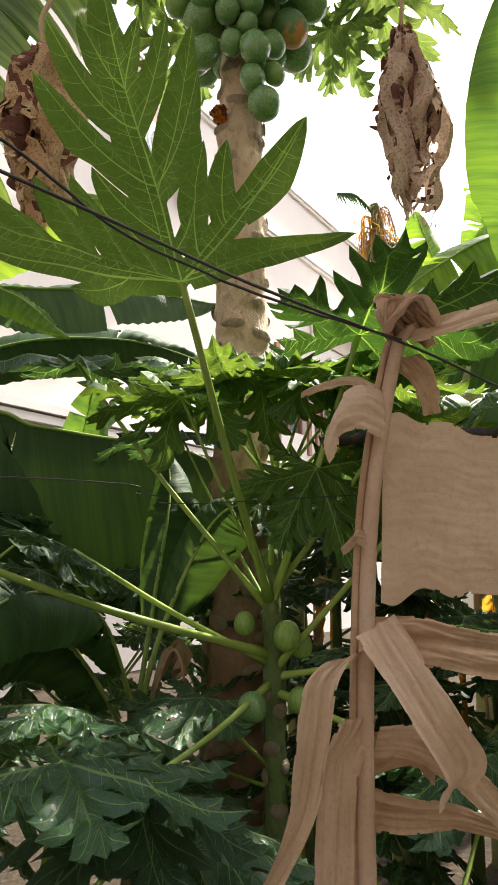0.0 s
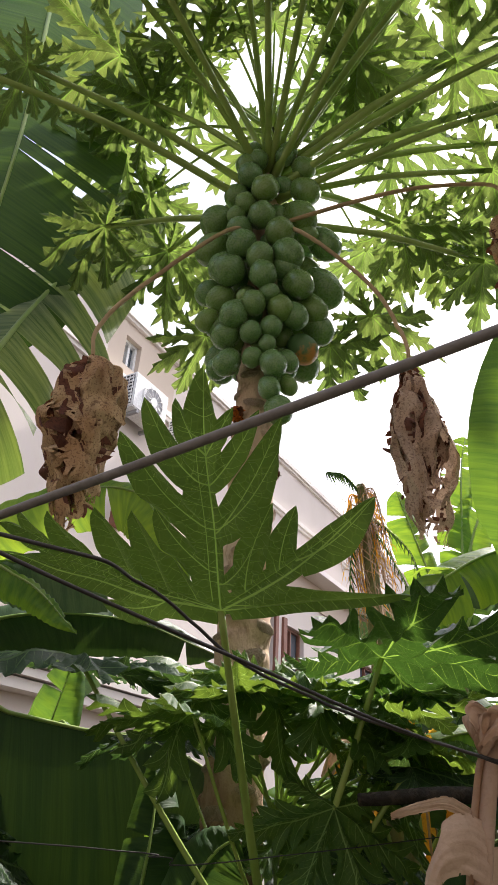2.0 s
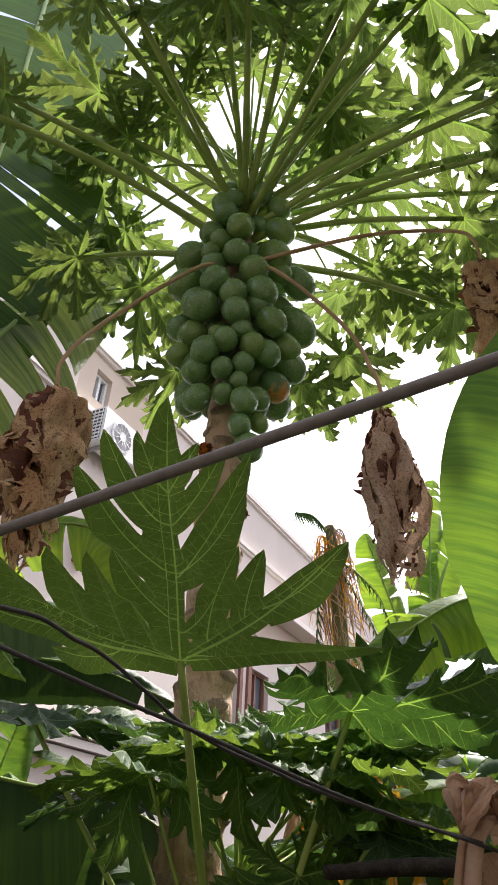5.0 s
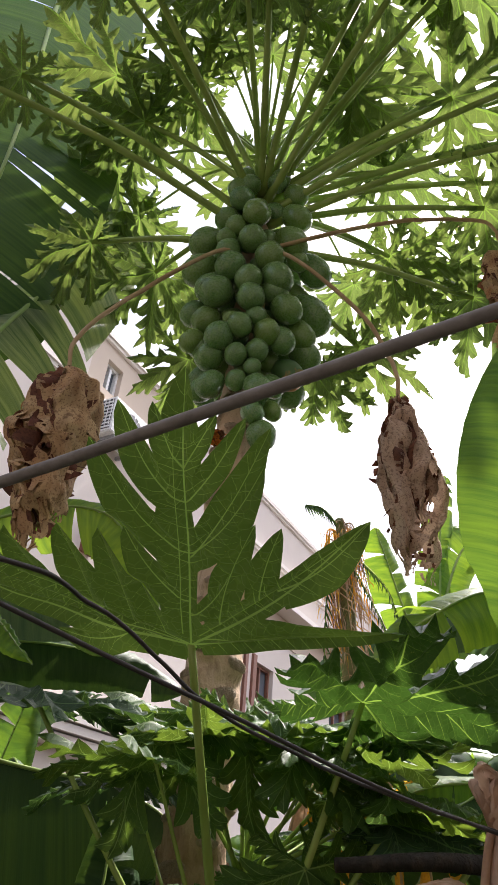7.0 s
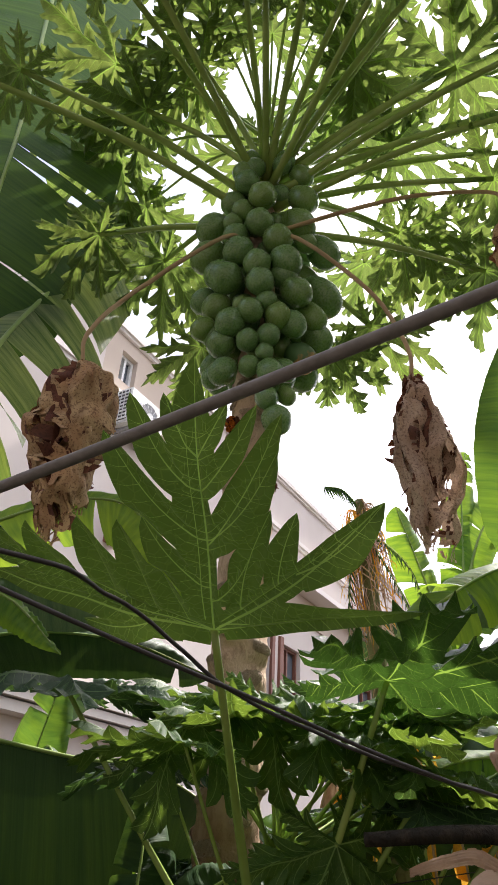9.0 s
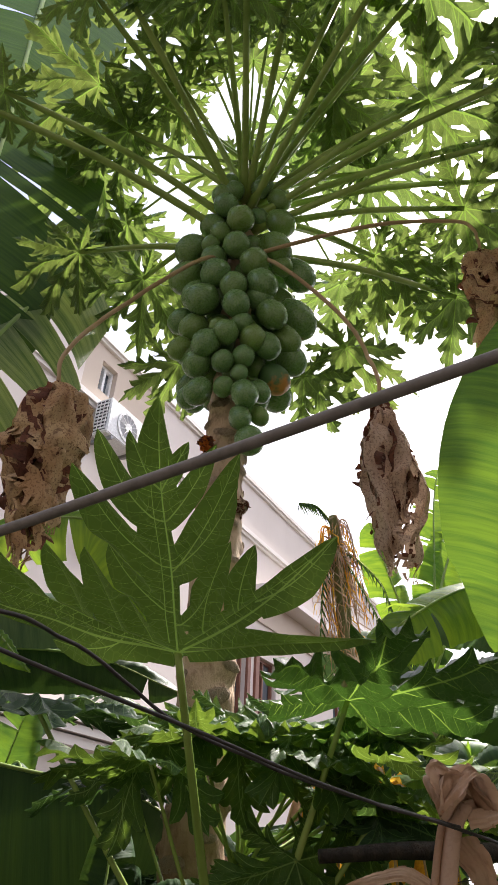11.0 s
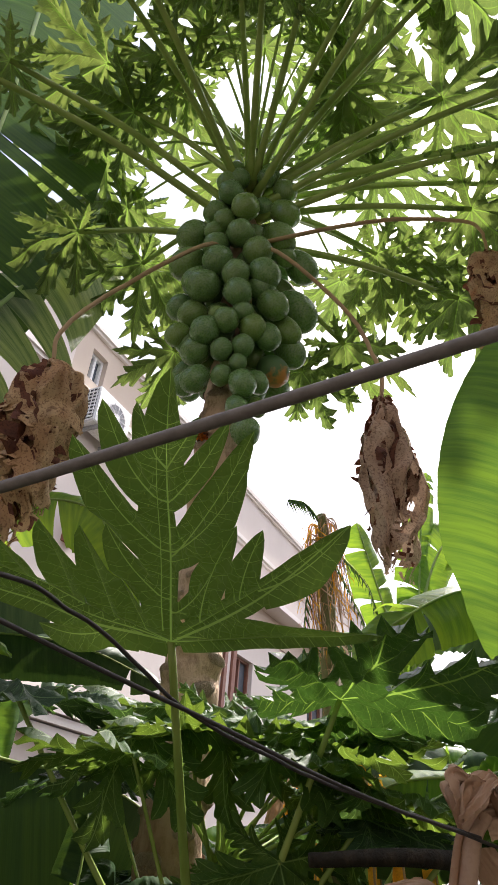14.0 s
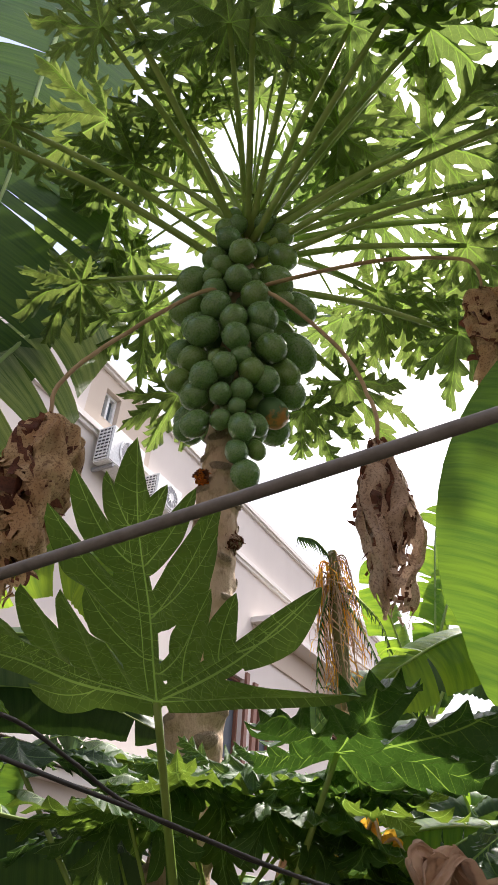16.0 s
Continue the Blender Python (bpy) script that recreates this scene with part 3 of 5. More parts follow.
def build_house():
    house = thing("apartment_building", (0, 0, 0), "long white plastered building with cream top storey and ledges", "building", kind="")
    house.matrix_basis = FACADE
    lower = [(-0.6, 0.5, 4.0, 5.55), (1.0, 1.9, 4.0, 5.5), (5.2, 6.4, 4.1, 5.6), (-12.5, -11, 4.2, 5.8)]
    for span in facade_wall((-16, 10.4), lower, 0.0, 8.0, 0.3):
        boxes("wall", [span], WALL_WHITE, house)
    top = [(-5.02, -4.62, 8.3, 8.9)]
    boxes("upper_wall", facade_wall((-16, -5.4), [], 8.0, 9.18, 0.25), WALL_WHITE, house)
    for span in facade_wall((-5.4, -3.6), top, 8.0, 9.18, 0.25):
        boxes("cream_wall", [span], WALL_CREAM, house)
    boxes("upper_wall", facade_wall((-3.6, 10.4), [], 8.0, 9.18, 0.25), WALL_WHITE, house)
    boxes("roof", [((-16.1, -9, 9.18), (10.5, 0.06, 9.24)), ((-16.1, -0.3, 9.24), (10.5, 0.1, 9.34))], WALL_TRIM, house)
    boxes("ledge", [((-16, 0, 7.93), (10.45, 0.10, 8.03)), ((-16, 0, 7.86), (10.45, 0.06, 7.93))], WALL_TRIM, house)
    boxes("string_course", [((0.6, 0, 6.78), (10.45, 0.5, 6.9))], WALL_TRIM, house)
    boxes("soffit_panel", [((0.7, 0.003, 6.2), (10.4, 0.05, 6.78))], WALL_CREAM, house)
    for z, d, h in ((3.2, 0.42, 0.1), (3.08, 0.36, 0.1), (2.94, 0.28, 0.12)):
        boxes("eave_band", [((-16, 0, z), (-0.9, d, z + h))], WALL_TRIM, house)
    boxes("end_wall", [((10.1, -9, 0), (10.4, -0.3, 9.18))], WALL_WHITE, house)
    boxes("rear_wall", [((-16, -9.3, 0), (10.4, -9, 9.18))], WALL_WHITE, house)
    for u0, u1, z0, z1 in lower + top:
        w = put("window", mesh_of("window", *box_data((u0, -0.2, z0), (u1, -0.18, z1)), GLASS, False), house)
        t = 0.05
        boxes("window_frame", [((u0, -0.17, z0), (u0 + t, -0.1, z1)), ((u1 - t, -0.17, z0), (u1, -0.1, z1)), ((u0 + t, -0.17, z0), (u1 - t, -0.1, z0 + t)),
                               ((u0 + t, -0.17, z1 - t), (u1 - t, -0.1, z1)), (((u0 + u1) / 2 - t / 2, -0.17, z0 + t), ((u0 + u1) / 2 + t / 2, -0.1, z1 - t))],
              BROWN_PAINT if z0 < 6 else WHITE_METAL, w)
    boxes("door_surround", [((-0.75, 0, 3.6), (-0.6, 0.06, 5.7)), ((0.5, 0, 3.6), (0.62, 0.06, 5.7)), ((0.85, 0, 3.6), (1.0, 0.06, 5.6))], BROWN_PAINT, house)
    boxes("awning_beam", [((-4.7, 0, 5.5), (-4.45, 0.4, 6.0))], BROWN_PAINT, house)
    return house


build_house()


def air_conditioner(u, z, w, h, d):
    ac = thing("air_conditioner", (0, 0, 0), "white outdoor air conditioner with side grille and round fan", "air conditioner", "air conditioners on the facade")
    ac.matrix_basis = FACADE @ Matrix.Translation((u, 0.0, z))
    gap = 0.1
    boxes("casing", [((0, gap, 0), (w, gap + d, h))], WHITE_METAL, ac, bevel=0.015)
    # dark sheet on the casing, standing for the shaded inside of the grille
    boxes("grille_back", [((-0.006, gap + 0.04, 0.05), (-0.001, gap + d - 0.04, h - 0.05))], DARK_HOLE, ac)
    for k in range(8):
        z0 = 0.06 + (h - 0.12) * k / 8
        boxes("louvre", [((-0.02, gap + 0.04, z0), (-0.008, gap + d - 0.04, z0 + (h - 0.1) / 20))], WHITE_METAL, ac)
    for k in range(4):
        y0 = gap + 0.04 + (d - 0.09) * k / 3.0
        boxes("bar", [((-0.028, y0, 0.05), (-0.021, y0 + 0.012, h - 0.05))], WHITE_METAL, ac)
    c, rad = np.array((w * 0.56, gap + d + 0.004, h * 0.5)), h * 0.42
    for name, r0, r1, mat, lift in (("fan_ring", 0.82, 1.0, WHITE_METAL, 0.016), ("fan_opening", 0.3, 0.82, GREY_METAL, 0.004), ("fan_hub", 0.0, 0.3, WHITE_METAL, 0.02)):
        vv, ff, seg = [], [], 36
        for q, hh in ((r0, lift), (r1, lift), (r1, 0.0)):
            vv += [c + np.array((math.cos(2 * math.pi * i / seg) * rad * q, hh, math.sin(2 * math.pi * i / seg) * rad * q)) for i in range(seg)]
        for row in (0, 1):
            ff += [(row * seg + i, row * seg + (i + 1) % seg, (row + 1) * seg + (i + 1) % seg, (row + 1) * seg + i) for i in range(seg)]
        put(name, mesh_of(name, vv, ff, mat, False), ac)
    for k in range(12):
        a = 2 * math.pi * k / 12
        tube("guard_wire", [c + np.array((math.cos(a) * rad * q, 0.024, math.sin(a) * rad * q)) for q in (0.28, 0.6, 0.92)], 0.005, 0.005, WHITE_METAL, ac, 5)
    for x0 in (0.12, w - 0.17):
        boxes("bracket", [((x0, 0.0, -0.06), (x0 + 0.05, gap + d, -0.003))], GREY_METAL, ac)
    return ac


air_conditioner(-5.06, 7.30, 0.85, 0.66, 0.32)
air_conditioner(-3.75, 7.3, 0.75, 0.55, 0.3)


# ---- the bearing papaya ----
TRUNK = [(-0.06, 2.33, 0.0), (-0.06, 2.33, 0.9), (-0.05, 2.33, 1.5), (-0.045, 2.33, 2.3), (-0.05, 2.33, 2.95), (-0.045, 2.33, 3.4), (-0.04, 2.33, 4.2), (-0.04, 2.33, 4.75)]


def trunk_mesh(ctrl, r0, r1, rings, mat, seg=28, bumps=0.05, power=1.0, knobs=()):
    pts = curve_points(ctrl, rings)
    s = np.linspace(0, 1, len(pts))
    verts, faces = [], []
    for i, p in enumerate(pts):
        r = r0 + (r1 - r0) * s[i] ** power
        for k in range(seg):
            a = 2 * math.pi * k / seg
            q = (math.cos(a) * 1.3, math.sin(a) * 1.3, p[2] * 3.2)
            f = 1 + bumps * noise.noise(q) + bumps * 0.6 * noise.noise((q[0] * 3, q[1] * 3, q[2] * 3))
            f += 0.25 * bumps * math.sin(p[2] * 52 + 2 * noise.noise((q[0], q[1], p[2] * 2)))
            for ka, kz, ks in knobs:   # swollen leaf scars
                dz = (p[2] - kz) / (ks * 0.36)
                if abs(dz) < 2.2:
                    da = ((a - ka + math.pi) % (2 * math.pi) - math.pi) * r / (ks * 0.62)
                    f += 0.16 * math.exp(-dz * dz - da * da) - 0.09 * math.exp(-(dz + 1.3) ** 2 * 3 - da * da)
            verts.append((p[0] + r * f * math.cos(a), p[1] + r * f * math.sin(a), p[2]))
    n = len(pts)
    for i in range(n - 1):
        for k in range(seg):
            a, b = i * seg + k, i * seg + (k + 1) % seg
            faces.append((a, b, b + seg, a + seg))
    faces.append(tuple((n - 1) * seg + k for k in range(seg)))
    return mesh_of("trunk", verts, faces, mat), pts


def scar_mesh(mat):
    """A raised heart-shaped leaf scar with a sunken middle, 1 wide, facing +x."""
    verts, faces = [], []
    seg = 14
    rings = ((0.66, -0.05), (0.5, 0.12), (0.36, 0.2), (0.2, 0.18), (0.0, 0.2))
    for r, h in rings:
        for k in range(seg):
            a = 2 * math.pi * k / seg
            y, z = r * math.cos(a), r * 0.72 * math.sin(a) + 0.12 * r * abs(math.cos(a))
            verts.append((h, y, z))
    for i in range(len(rings) - 1):
        for k in range(seg):
            a, b = i * seg + k, i * seg + (k + 1) % seg
            faces.append((a, b, b + seg, a + seg))
    return mesh_of("leaf_scar", verts, faces, mat)


def fruit_mesh(name, seed, mat, stretch=1.25):
    """A papaya of radius 1 hanging from the origin, blunt end and small tip down."""
    rng = random.Random(seed)
    seg, rings = 20, 14
    ph = rng.uniform(0, 6.28)
    verts, faces = [], []
    for i in range(rings + 1):
        t = i / rings
        ang = t * math.pi
        z = -stretch * (1 - math.cos(ang))
        r = math.sin(ang) ** 0.85 * (0.86 + 0.2 * t if t < 0.75 else 1.01 - 0.25 * (t - 0.75))
        if t > 0.94:
            z -= 0.05 * (t - 0.94) / 0.06
        for k in range(seg):
            a = 2 * math.pi * k / seg
            f = 1 + 0.025 * math.cos(5 * a + ph) * math.sin(ang) + 0.02 * math.cos(2 * a)
            verts.append((r * f * math.cos(a), r * f * math.sin(a), z))
    for i in range(rings):
        for k in range(seg):
            a, b = i * seg + k, i * seg + (k + 1) % seg
            faces.append((a, a + seg, b + seg, b))
    return mesh_of(name, verts, faces, mat)


FRUITS = [fruit_mesh("fruit", k, FRUIT, 1.12 + 0.11 * k) for k in range(4)]
BABY = fruit_mesh("fruit", 5, stalk_material("young_fruit", (0.16, 0.3, 0.06), (0.3, 0.42, 0.1), 0.35), 1.1)
RIPE_FRUIT = fruit_mesh("fruit", 9, RIPE, 1.2)

papaya = thing("papaya_tree", (-0.06, 2.33, 0.0), "tall papaya tree with scarred trunk and clustered green fruit", "tree")
PO = np.array((-0.06, 2.33, 0.0))
rng = random.Random(5)
SCARS = [(k * 2.39996 + rng.uniform(-0.35, 0.35), 0.5 + 2.95 * (k + rng.uniform(-0.4, 0.4)) / 100, rng.uniform(0.045, 0.095)) for k in range(100)]
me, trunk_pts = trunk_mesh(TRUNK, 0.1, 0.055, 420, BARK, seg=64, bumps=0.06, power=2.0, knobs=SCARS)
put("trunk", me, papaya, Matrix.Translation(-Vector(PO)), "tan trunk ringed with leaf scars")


def trunk_at(z):
    i = np.searchsorted(trunk_pts[:, 2], z)
    return trunk_pts[min(i, len(trunk_pts) - 1)], 0.104 - 0.049 * (z / 4.75) ** 2


SCAR_ME = scar_mesh(SCAR)
for a, z, s in SCARS:
    c, r = trunk_at(z)
    put("leaf_scar", SCAR_ME, papaya, Matrix.Translation(Vector(c - PO) + Vector((math.cos(a), math.sin(a), 0)) * (r * 1.12 - 0.003)) @ Matrix.Rotation(a, 4, "Z")
        @ Matrix.Rotation(rng.uniform(-0.3, 0.3), 4, "X") @ Matrix.Diagonal((s * 0.5, s * 0.8, s * rng.uniform(0.45, 0.75), 1)))


def hang_fruit(angle, out, z, r, kind=None, lean=None):
    r *= 1.14
    """A fruit whose middle is at height z, at a distance out from the trunk's axis."""
    a = radians(angle)
    c, _ = trunk_at(z)
    me = kind or FRUITS[int(abs(angle) * 7 + z * 100) % 4]
    lean = radians(35 if lean is None else lean)
    hub = Vector(c - PO) + Vector((math.cos(a) * out, math.sin(a) * out, 0))
    turn = Matrix.Rotation(a, 4, "Z") @ Matrix.Rotation(-lean, 4, "Y")
    m = Matrix.Translation(hub) @ turn @ Matrix.Translation((0, 0, r * 1.15)) @ Matrix.Rotation(angle, 4, "Z") @ Matrix.Diagonal((r, r, r, 1))
    ob = put("fruit", me, papaya, m)
    return ob


def fruit_tier(*rows):
    for angle, out, z, r in rows:
        hang_fruit(angle, out, z, r)


fruit_tier((-118, 0.13, 4.68, 0.05), (-62, 0.15, 4.7, 0.045), (-126, 0.16, 4.55, 0.056), (-96, 0.18, 4.39, 0.062), (-157, 0.17, 4.45, 0.056), (-28, 0.2, 4.5, 0.062))
fruit_tier((-126, 0.18, 4.31, 0.048), (-38, 0.19, 4.28, 0.07), (-174, 0.25, 4.30, 0.071), (-140, 0.19, 4.25, 0.042), (-98, 0.19, 4.18, 0.06), (-131, 0.19, 4.13, 0.052))
fruit_tier((-174, 0.25, 4.11, 0.07), (-122, 0.2, 4.0, 0.062), (-72, 0.19, 4.08, 0.064), (-64, 0.21, 3.95, 0.064), (-9, 0.28, 4.19, 0.068), (-28, 0.22, 4.17, 0.045))
fruit_tier((-97, 0.2, 3.91, 0.058), (-151, 0.2, 3.93, 0.061), (-136, 0.22, 3.84, 0.067), (-92, 0.21, 3.79, 0.056), (-62, 0.2, 3.86, 0.055), (-49, 0.22, 3.79, 0.06), (-8, 0.27, 3.9, 0.077))
fruit_tier((-174, 0.25, 3.82, 0.054), (-159, 0.2, 3.75, 0.058), (-116, 0.18, 3.69, 0.034), (-83, 0.19, 3.7, 0.042), (-101, 0.21, 3.62, 0.05), (-69, 0.2, 3.62, 0.052), (-22, 0.23, 3.73, 0.055))
fruit_tier((-122, 0.21, 3.57, 0.055), (-166, 0.24, 3.63, 0.045), (-170, 0.2, 3.62, 0.045), (-50, 0.2, 3.61, 0.052), (-8, 0.25, 3.66, 0.06), (-137, 0.2, 3.49, 0.055), (-103, 0.19, 3.47, 0.044))
fruit_tier((-78, 0.19, 3.51, 0.044), (-81, 0.18, 3.43, 0.034), (-134, 0.18, 3.36, 0.051), (-100, 0.17, 3.36, 0.04), (-74, 0.19, 3.33, 0.05), (-48, 0.17, 3.38, 0.042), (-150, 0.18, 3.36, 0.045))
fruit_tier((-75, 0.17, 3.22, 0.042), (-68, 0.16, 3.28, 0.033), (-48, 0.18, 3.26, 0.035), (-60, 0.18, 3.12, 0.053))
hang_fruit(-125, 0.15, 4.8, 0.042, lean=10)
hang_fruit(-56, 0.16, 4.8, 0.045, lean=10)
hang_fruit(-135, 0.16, 4.64, 0.052)
hang_fruit(-35, 0.2, 4.66, 0.05)
hang_fruit(-25, 0.2, 3.49, 0.058, RIPE_FRUIT)
for k in range(44):   # the far side of the cluster
    z = 3.52 + 1.08 * k / 44
    hang_fruit(15 + (k * 137.5) % 150, rng.uniform(0.15, 0.24), z, rng.uniform(0.045, 0.068))
for k in range(40):   # fruit close to the trunk, between the others
    hang_fruit((k * 137.5) % 360, rng.uniform(0.08, 0.12), 3.45 + 1.15 * k / 40, rng.uniform(0.042, 0.055))

CROWN = np.array((-0.04, 2.33, 4.66))


def crown_leaf(tip, size, variant, r0=0.0205, tilt=-15, up=(0, 0, 1), lift=0.0):
    tip = np.array(tip, float)
    way = unit(tip - CROWN)
    base = CROWN + np.array((way[0] * 0.05, way[1] * 0.05, lift + 0.12 * way[2]))
    return papaya_leaf(papaya, base, tip, size, crown_leaves, variant, 0.05, r0, None, up, tilt, STALK_CROWN)


# stalks that reach over towards the viewer
for k, (tip, size, lift) in enumerate((
        ((-0.87, 1.08, 4.9), 0.34, -0.05), ((-0.8, 1.45, 4.92), 0.34, 0.0), ((-1.17, 1.77, 4.61), 0.34, -0.1), ((-1.42, 1.65, 4.41), 0.3, -0.2),
        ((-0.24, 1.42, 5.07), 0.53, 0.05), ((-0.17, 0.99, 5.08), 0.53, 0.0), ((0.12, 0.98, 5.07), 0.53, 0.0), ((0.31, 1.35, 5.05), 0.53, 0.05),
        ((0.59, 0.92, 4.96), 0.53, -0.05), ((0.64, 1.28, 4.96), 0.53, 0.0), ((0.78, 1.7, 4.82), 0.53, 0.05), ((1.14, 1.41, 4.64), 0.53, -0.08))):
    crown_leaf(tip, size, k, lift=lift)
# stalks to the sides and to the back
for k, (tip, size, lift) in enumerate((
        ((-0.74, 2.32, 5.28), 0.5, 0.08), ((-0.46, 2.14, 5.5), 0.5, 0.1), ((0.69, 2.39, 5.25), 0.5, 0.08), ((1.25, 1.59, 4.5), 0.52, -0.15),
        ((1.03, 2.03, 4.5), 0.5, -0.1), ((0.77, 2.69, 4.87), 0.48, 0.0), ((1.06, 2.33, 4.2), 0.45, -0.25), ((-0.87, 2.44, 4.36), 0.36, -0.25),
        ((0.57, 2.7, 4.12), 0.44, -0.35), ((0.346, 2.7, 3.894), 0.36, -0.45), ((-0.32, 2.86, 4.03), 0.38, -0.3), ((-0.6, 2.9, 4.7), 0.48, 0.0), ((0.1, 3.15, 4.9), 0.5, 0.0),
        ((1.0, 2.9, 5.0), 0.52, 0.0), ((1.0, 1.0, 5.3), 0.54, 0.0), ((1.45, 1.2, 4.9), 0.54, 0.0), ((1.45, 2.1, 4.9), 0.54, 0.0),
        ((1.35, 1.75, 5.2), 0.5, 0.05), ((1.6, 1.65, 4.75), 0.46, 0.0))):
    crown_leaf(tip, size, k + 1, lift=lift)


# younger leaves above them, on the green growing tip
tube("growing_tip", np.array([(0.02, 0.0, 4.6), (0.02, 0.0, 4.9), (0.015, 0.01, 5.18)]), 0.05, 0.016, STALK, papaya, 12)
rng = random.Random(17)
for k in range(10):
    a = k * 2.39996
    reach = 0.45 + 0.95 * ((k * 0.618) % 1.0)
    tip = (CROWN[0] + reach * math.cos(a), CROWN[1] + reach * math.sin(a), 5.75 - 0.45 * reach + rng.uniform(-0.15, 0.15))
    top = CROWN + np.array((0.02 * math.cos(a), 0.02 * math.sin(a), 0.46))
    papaya_leaf(papaya, top, tip, rng.uniform(0.5, 0.62), crown_leaves, k, 0.12, 0.011, None, (rng.uniform(-0.3, 0.3), rng.uniform(-0.3, 0.3), 1), rng.uniform(-35, 0), STALK_CROWN)


for k, (dx, dy, z) in enumerate(((-0.32, -0.35, 5.55), (0.25, -0.5, 5.6), (-0.05, 0.3, 5.45), (0.48, -0.2, 5.55), (-0.02, -0.25, 5.75), (0.2, 0.1, 5.7), (-0.45, 0.05, 5.6))):   # the newest leaves, over the heart of the crown
    papaya_leaf(papaya, CROWN + np.array((0.05 * dx, 0.05 * dy, 0.5)), (CROWN[0] + dx, CROWN[1] + dy, z), 0.5, bud_leaves, k, 0.05, 0.009, None, (dx, dy, 1.2), rng.uniform(-25, 5), STALK_CROWN)


# dead leaves that hang from bent, dry stalks
def dead_leaf(length, width, seed, mat, skew=0.0, hood=0.22):
    """A withered leaf folded like a closed umbrella: lobes that arch over and hang, creased along their ribs, crumpled, with holes and ragged ends."""
    rng = random.Random(seed)
    verts, faces, uv, tone = [], [], [], []
    n, m = 64, 20
    for k in range(12):
        inner = k > 6
        a = k * 2 * math.pi / 7 + rng.uniform(-0.3, 0.3) if not inner else k * 1.7
        big = width * (0.1 if inner else rng.uniform(0.38, 0.55))
        ln = length * (rng.uniform(0.6, 0.85) if inner else rng.uniform(0.72, 1.06))
        wide = width * (0.24 if inner else rng.uniform(0.22, 0.33))
        ph, twist = rng.uniform(0, 6.28), rng.uniform(-0.9, 0.9)
        base = len(verts)
        for i in range(n + 1):
            u = i / n
            arch = math.sin(min(1, u / hood) * math.pi / 2) ** 0.8
            r = big * arch * (1 - 0.55 * max(0, (u - hood) / (1 - hood)) ** 1.6) * (1 + 0.3 * noise.noise((u * 4, k, seed)))
            ac = a + twist * u + 0.45 * noise.noise((u * 3, seed, k))
            z = -ln * (u - 0.16 * hood * math.sin(math.pi * min(1, u / hood / 1.4)))
            mid = np.array((r * math.cos(ac) + skew * u * u, 0.85 * r * math.sin(ac), z))
            spin = ac + 0.9 * noise.noise((u * 2.5, k * 3.3, seed + 1))
            out = np.array((math.cos(spin), math.sin(spin), 0.15))
            lat = np.array((-math.sin(spin), math.cos(spin), 0.0))
            w = wide * min(1, 0.22 + u / hood * 0.7) * (1 if u < 0.75 else max(0.1, 1 - ((u - 0.75) / 0.25) ** 1.5))
            w *= 1 + 0.34 * math.sin(u * 11 + ph) + 0.4 * noise.noise((u * 7, seed + k, 5))
            curl = 0.75 + 0.7 * noise.noise((u * 4, k, seed + 6))
            for j in range(m + 1):
                v = 2 * j / m - 1
                tuck = w * (0.7 * abs(v) + curl * 0.6 * v * v * v * v)
                p = mid + lat * w * v * (1 - 0.2 * v * v) - out * tuck
                ridge = abs(noise.noise((v * 1.1 + k * 3, u * 3.5, seed))) * 0.05 + abs(noise.noise((v * 2.4 + k, u * 9, seed + 4))) * 0.013 + 0.0015 * noise.noise((v * 9, u * 40, seed))
                p = p - out * ridge + lat * 0.014 * noise.noise((u * 13, v, seed + k)) + np.array((0, 0, 0.012 * noise.noise((v * 3, u * 9, seed + 2 + k))))
                verts.append(p)
                uv.append((k * 0.7 + v * 0.3, u))
        for i in range(n):
            for j in range(m):
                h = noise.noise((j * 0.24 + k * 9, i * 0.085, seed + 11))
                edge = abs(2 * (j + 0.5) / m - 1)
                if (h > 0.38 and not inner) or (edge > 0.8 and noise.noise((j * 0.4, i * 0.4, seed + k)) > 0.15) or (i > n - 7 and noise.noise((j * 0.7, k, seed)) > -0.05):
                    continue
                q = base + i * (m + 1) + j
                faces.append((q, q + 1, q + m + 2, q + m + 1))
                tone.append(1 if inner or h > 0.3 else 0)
    me = mesh_of("withered_blade", verts, faces, mat, True, uv)
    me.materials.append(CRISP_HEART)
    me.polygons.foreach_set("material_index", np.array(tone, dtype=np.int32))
    return me


def hang_dead(ctrl, length, width, seed, mat, skew=0.0, r0=0.011, hood=0.22):
    pts = curve_points(ctrl, 26)
    jit = np.array([[0.004 * noise.noise((i * 0.7, seed, j)) for j in range(3)] for i in range(len(pts))])
    tube("withered_stalk", pts + jit - PO, r0, r0 * 0.6, STALK_DEAD, papaya, 7, "brown dry stalk")
    put("withered_blade", dead_leaf(length, width, seed, mat, skew, hood), papaya, Matrix.Translation(Vector(pts[-1] - PO)), "crumpled brown dead leaf")


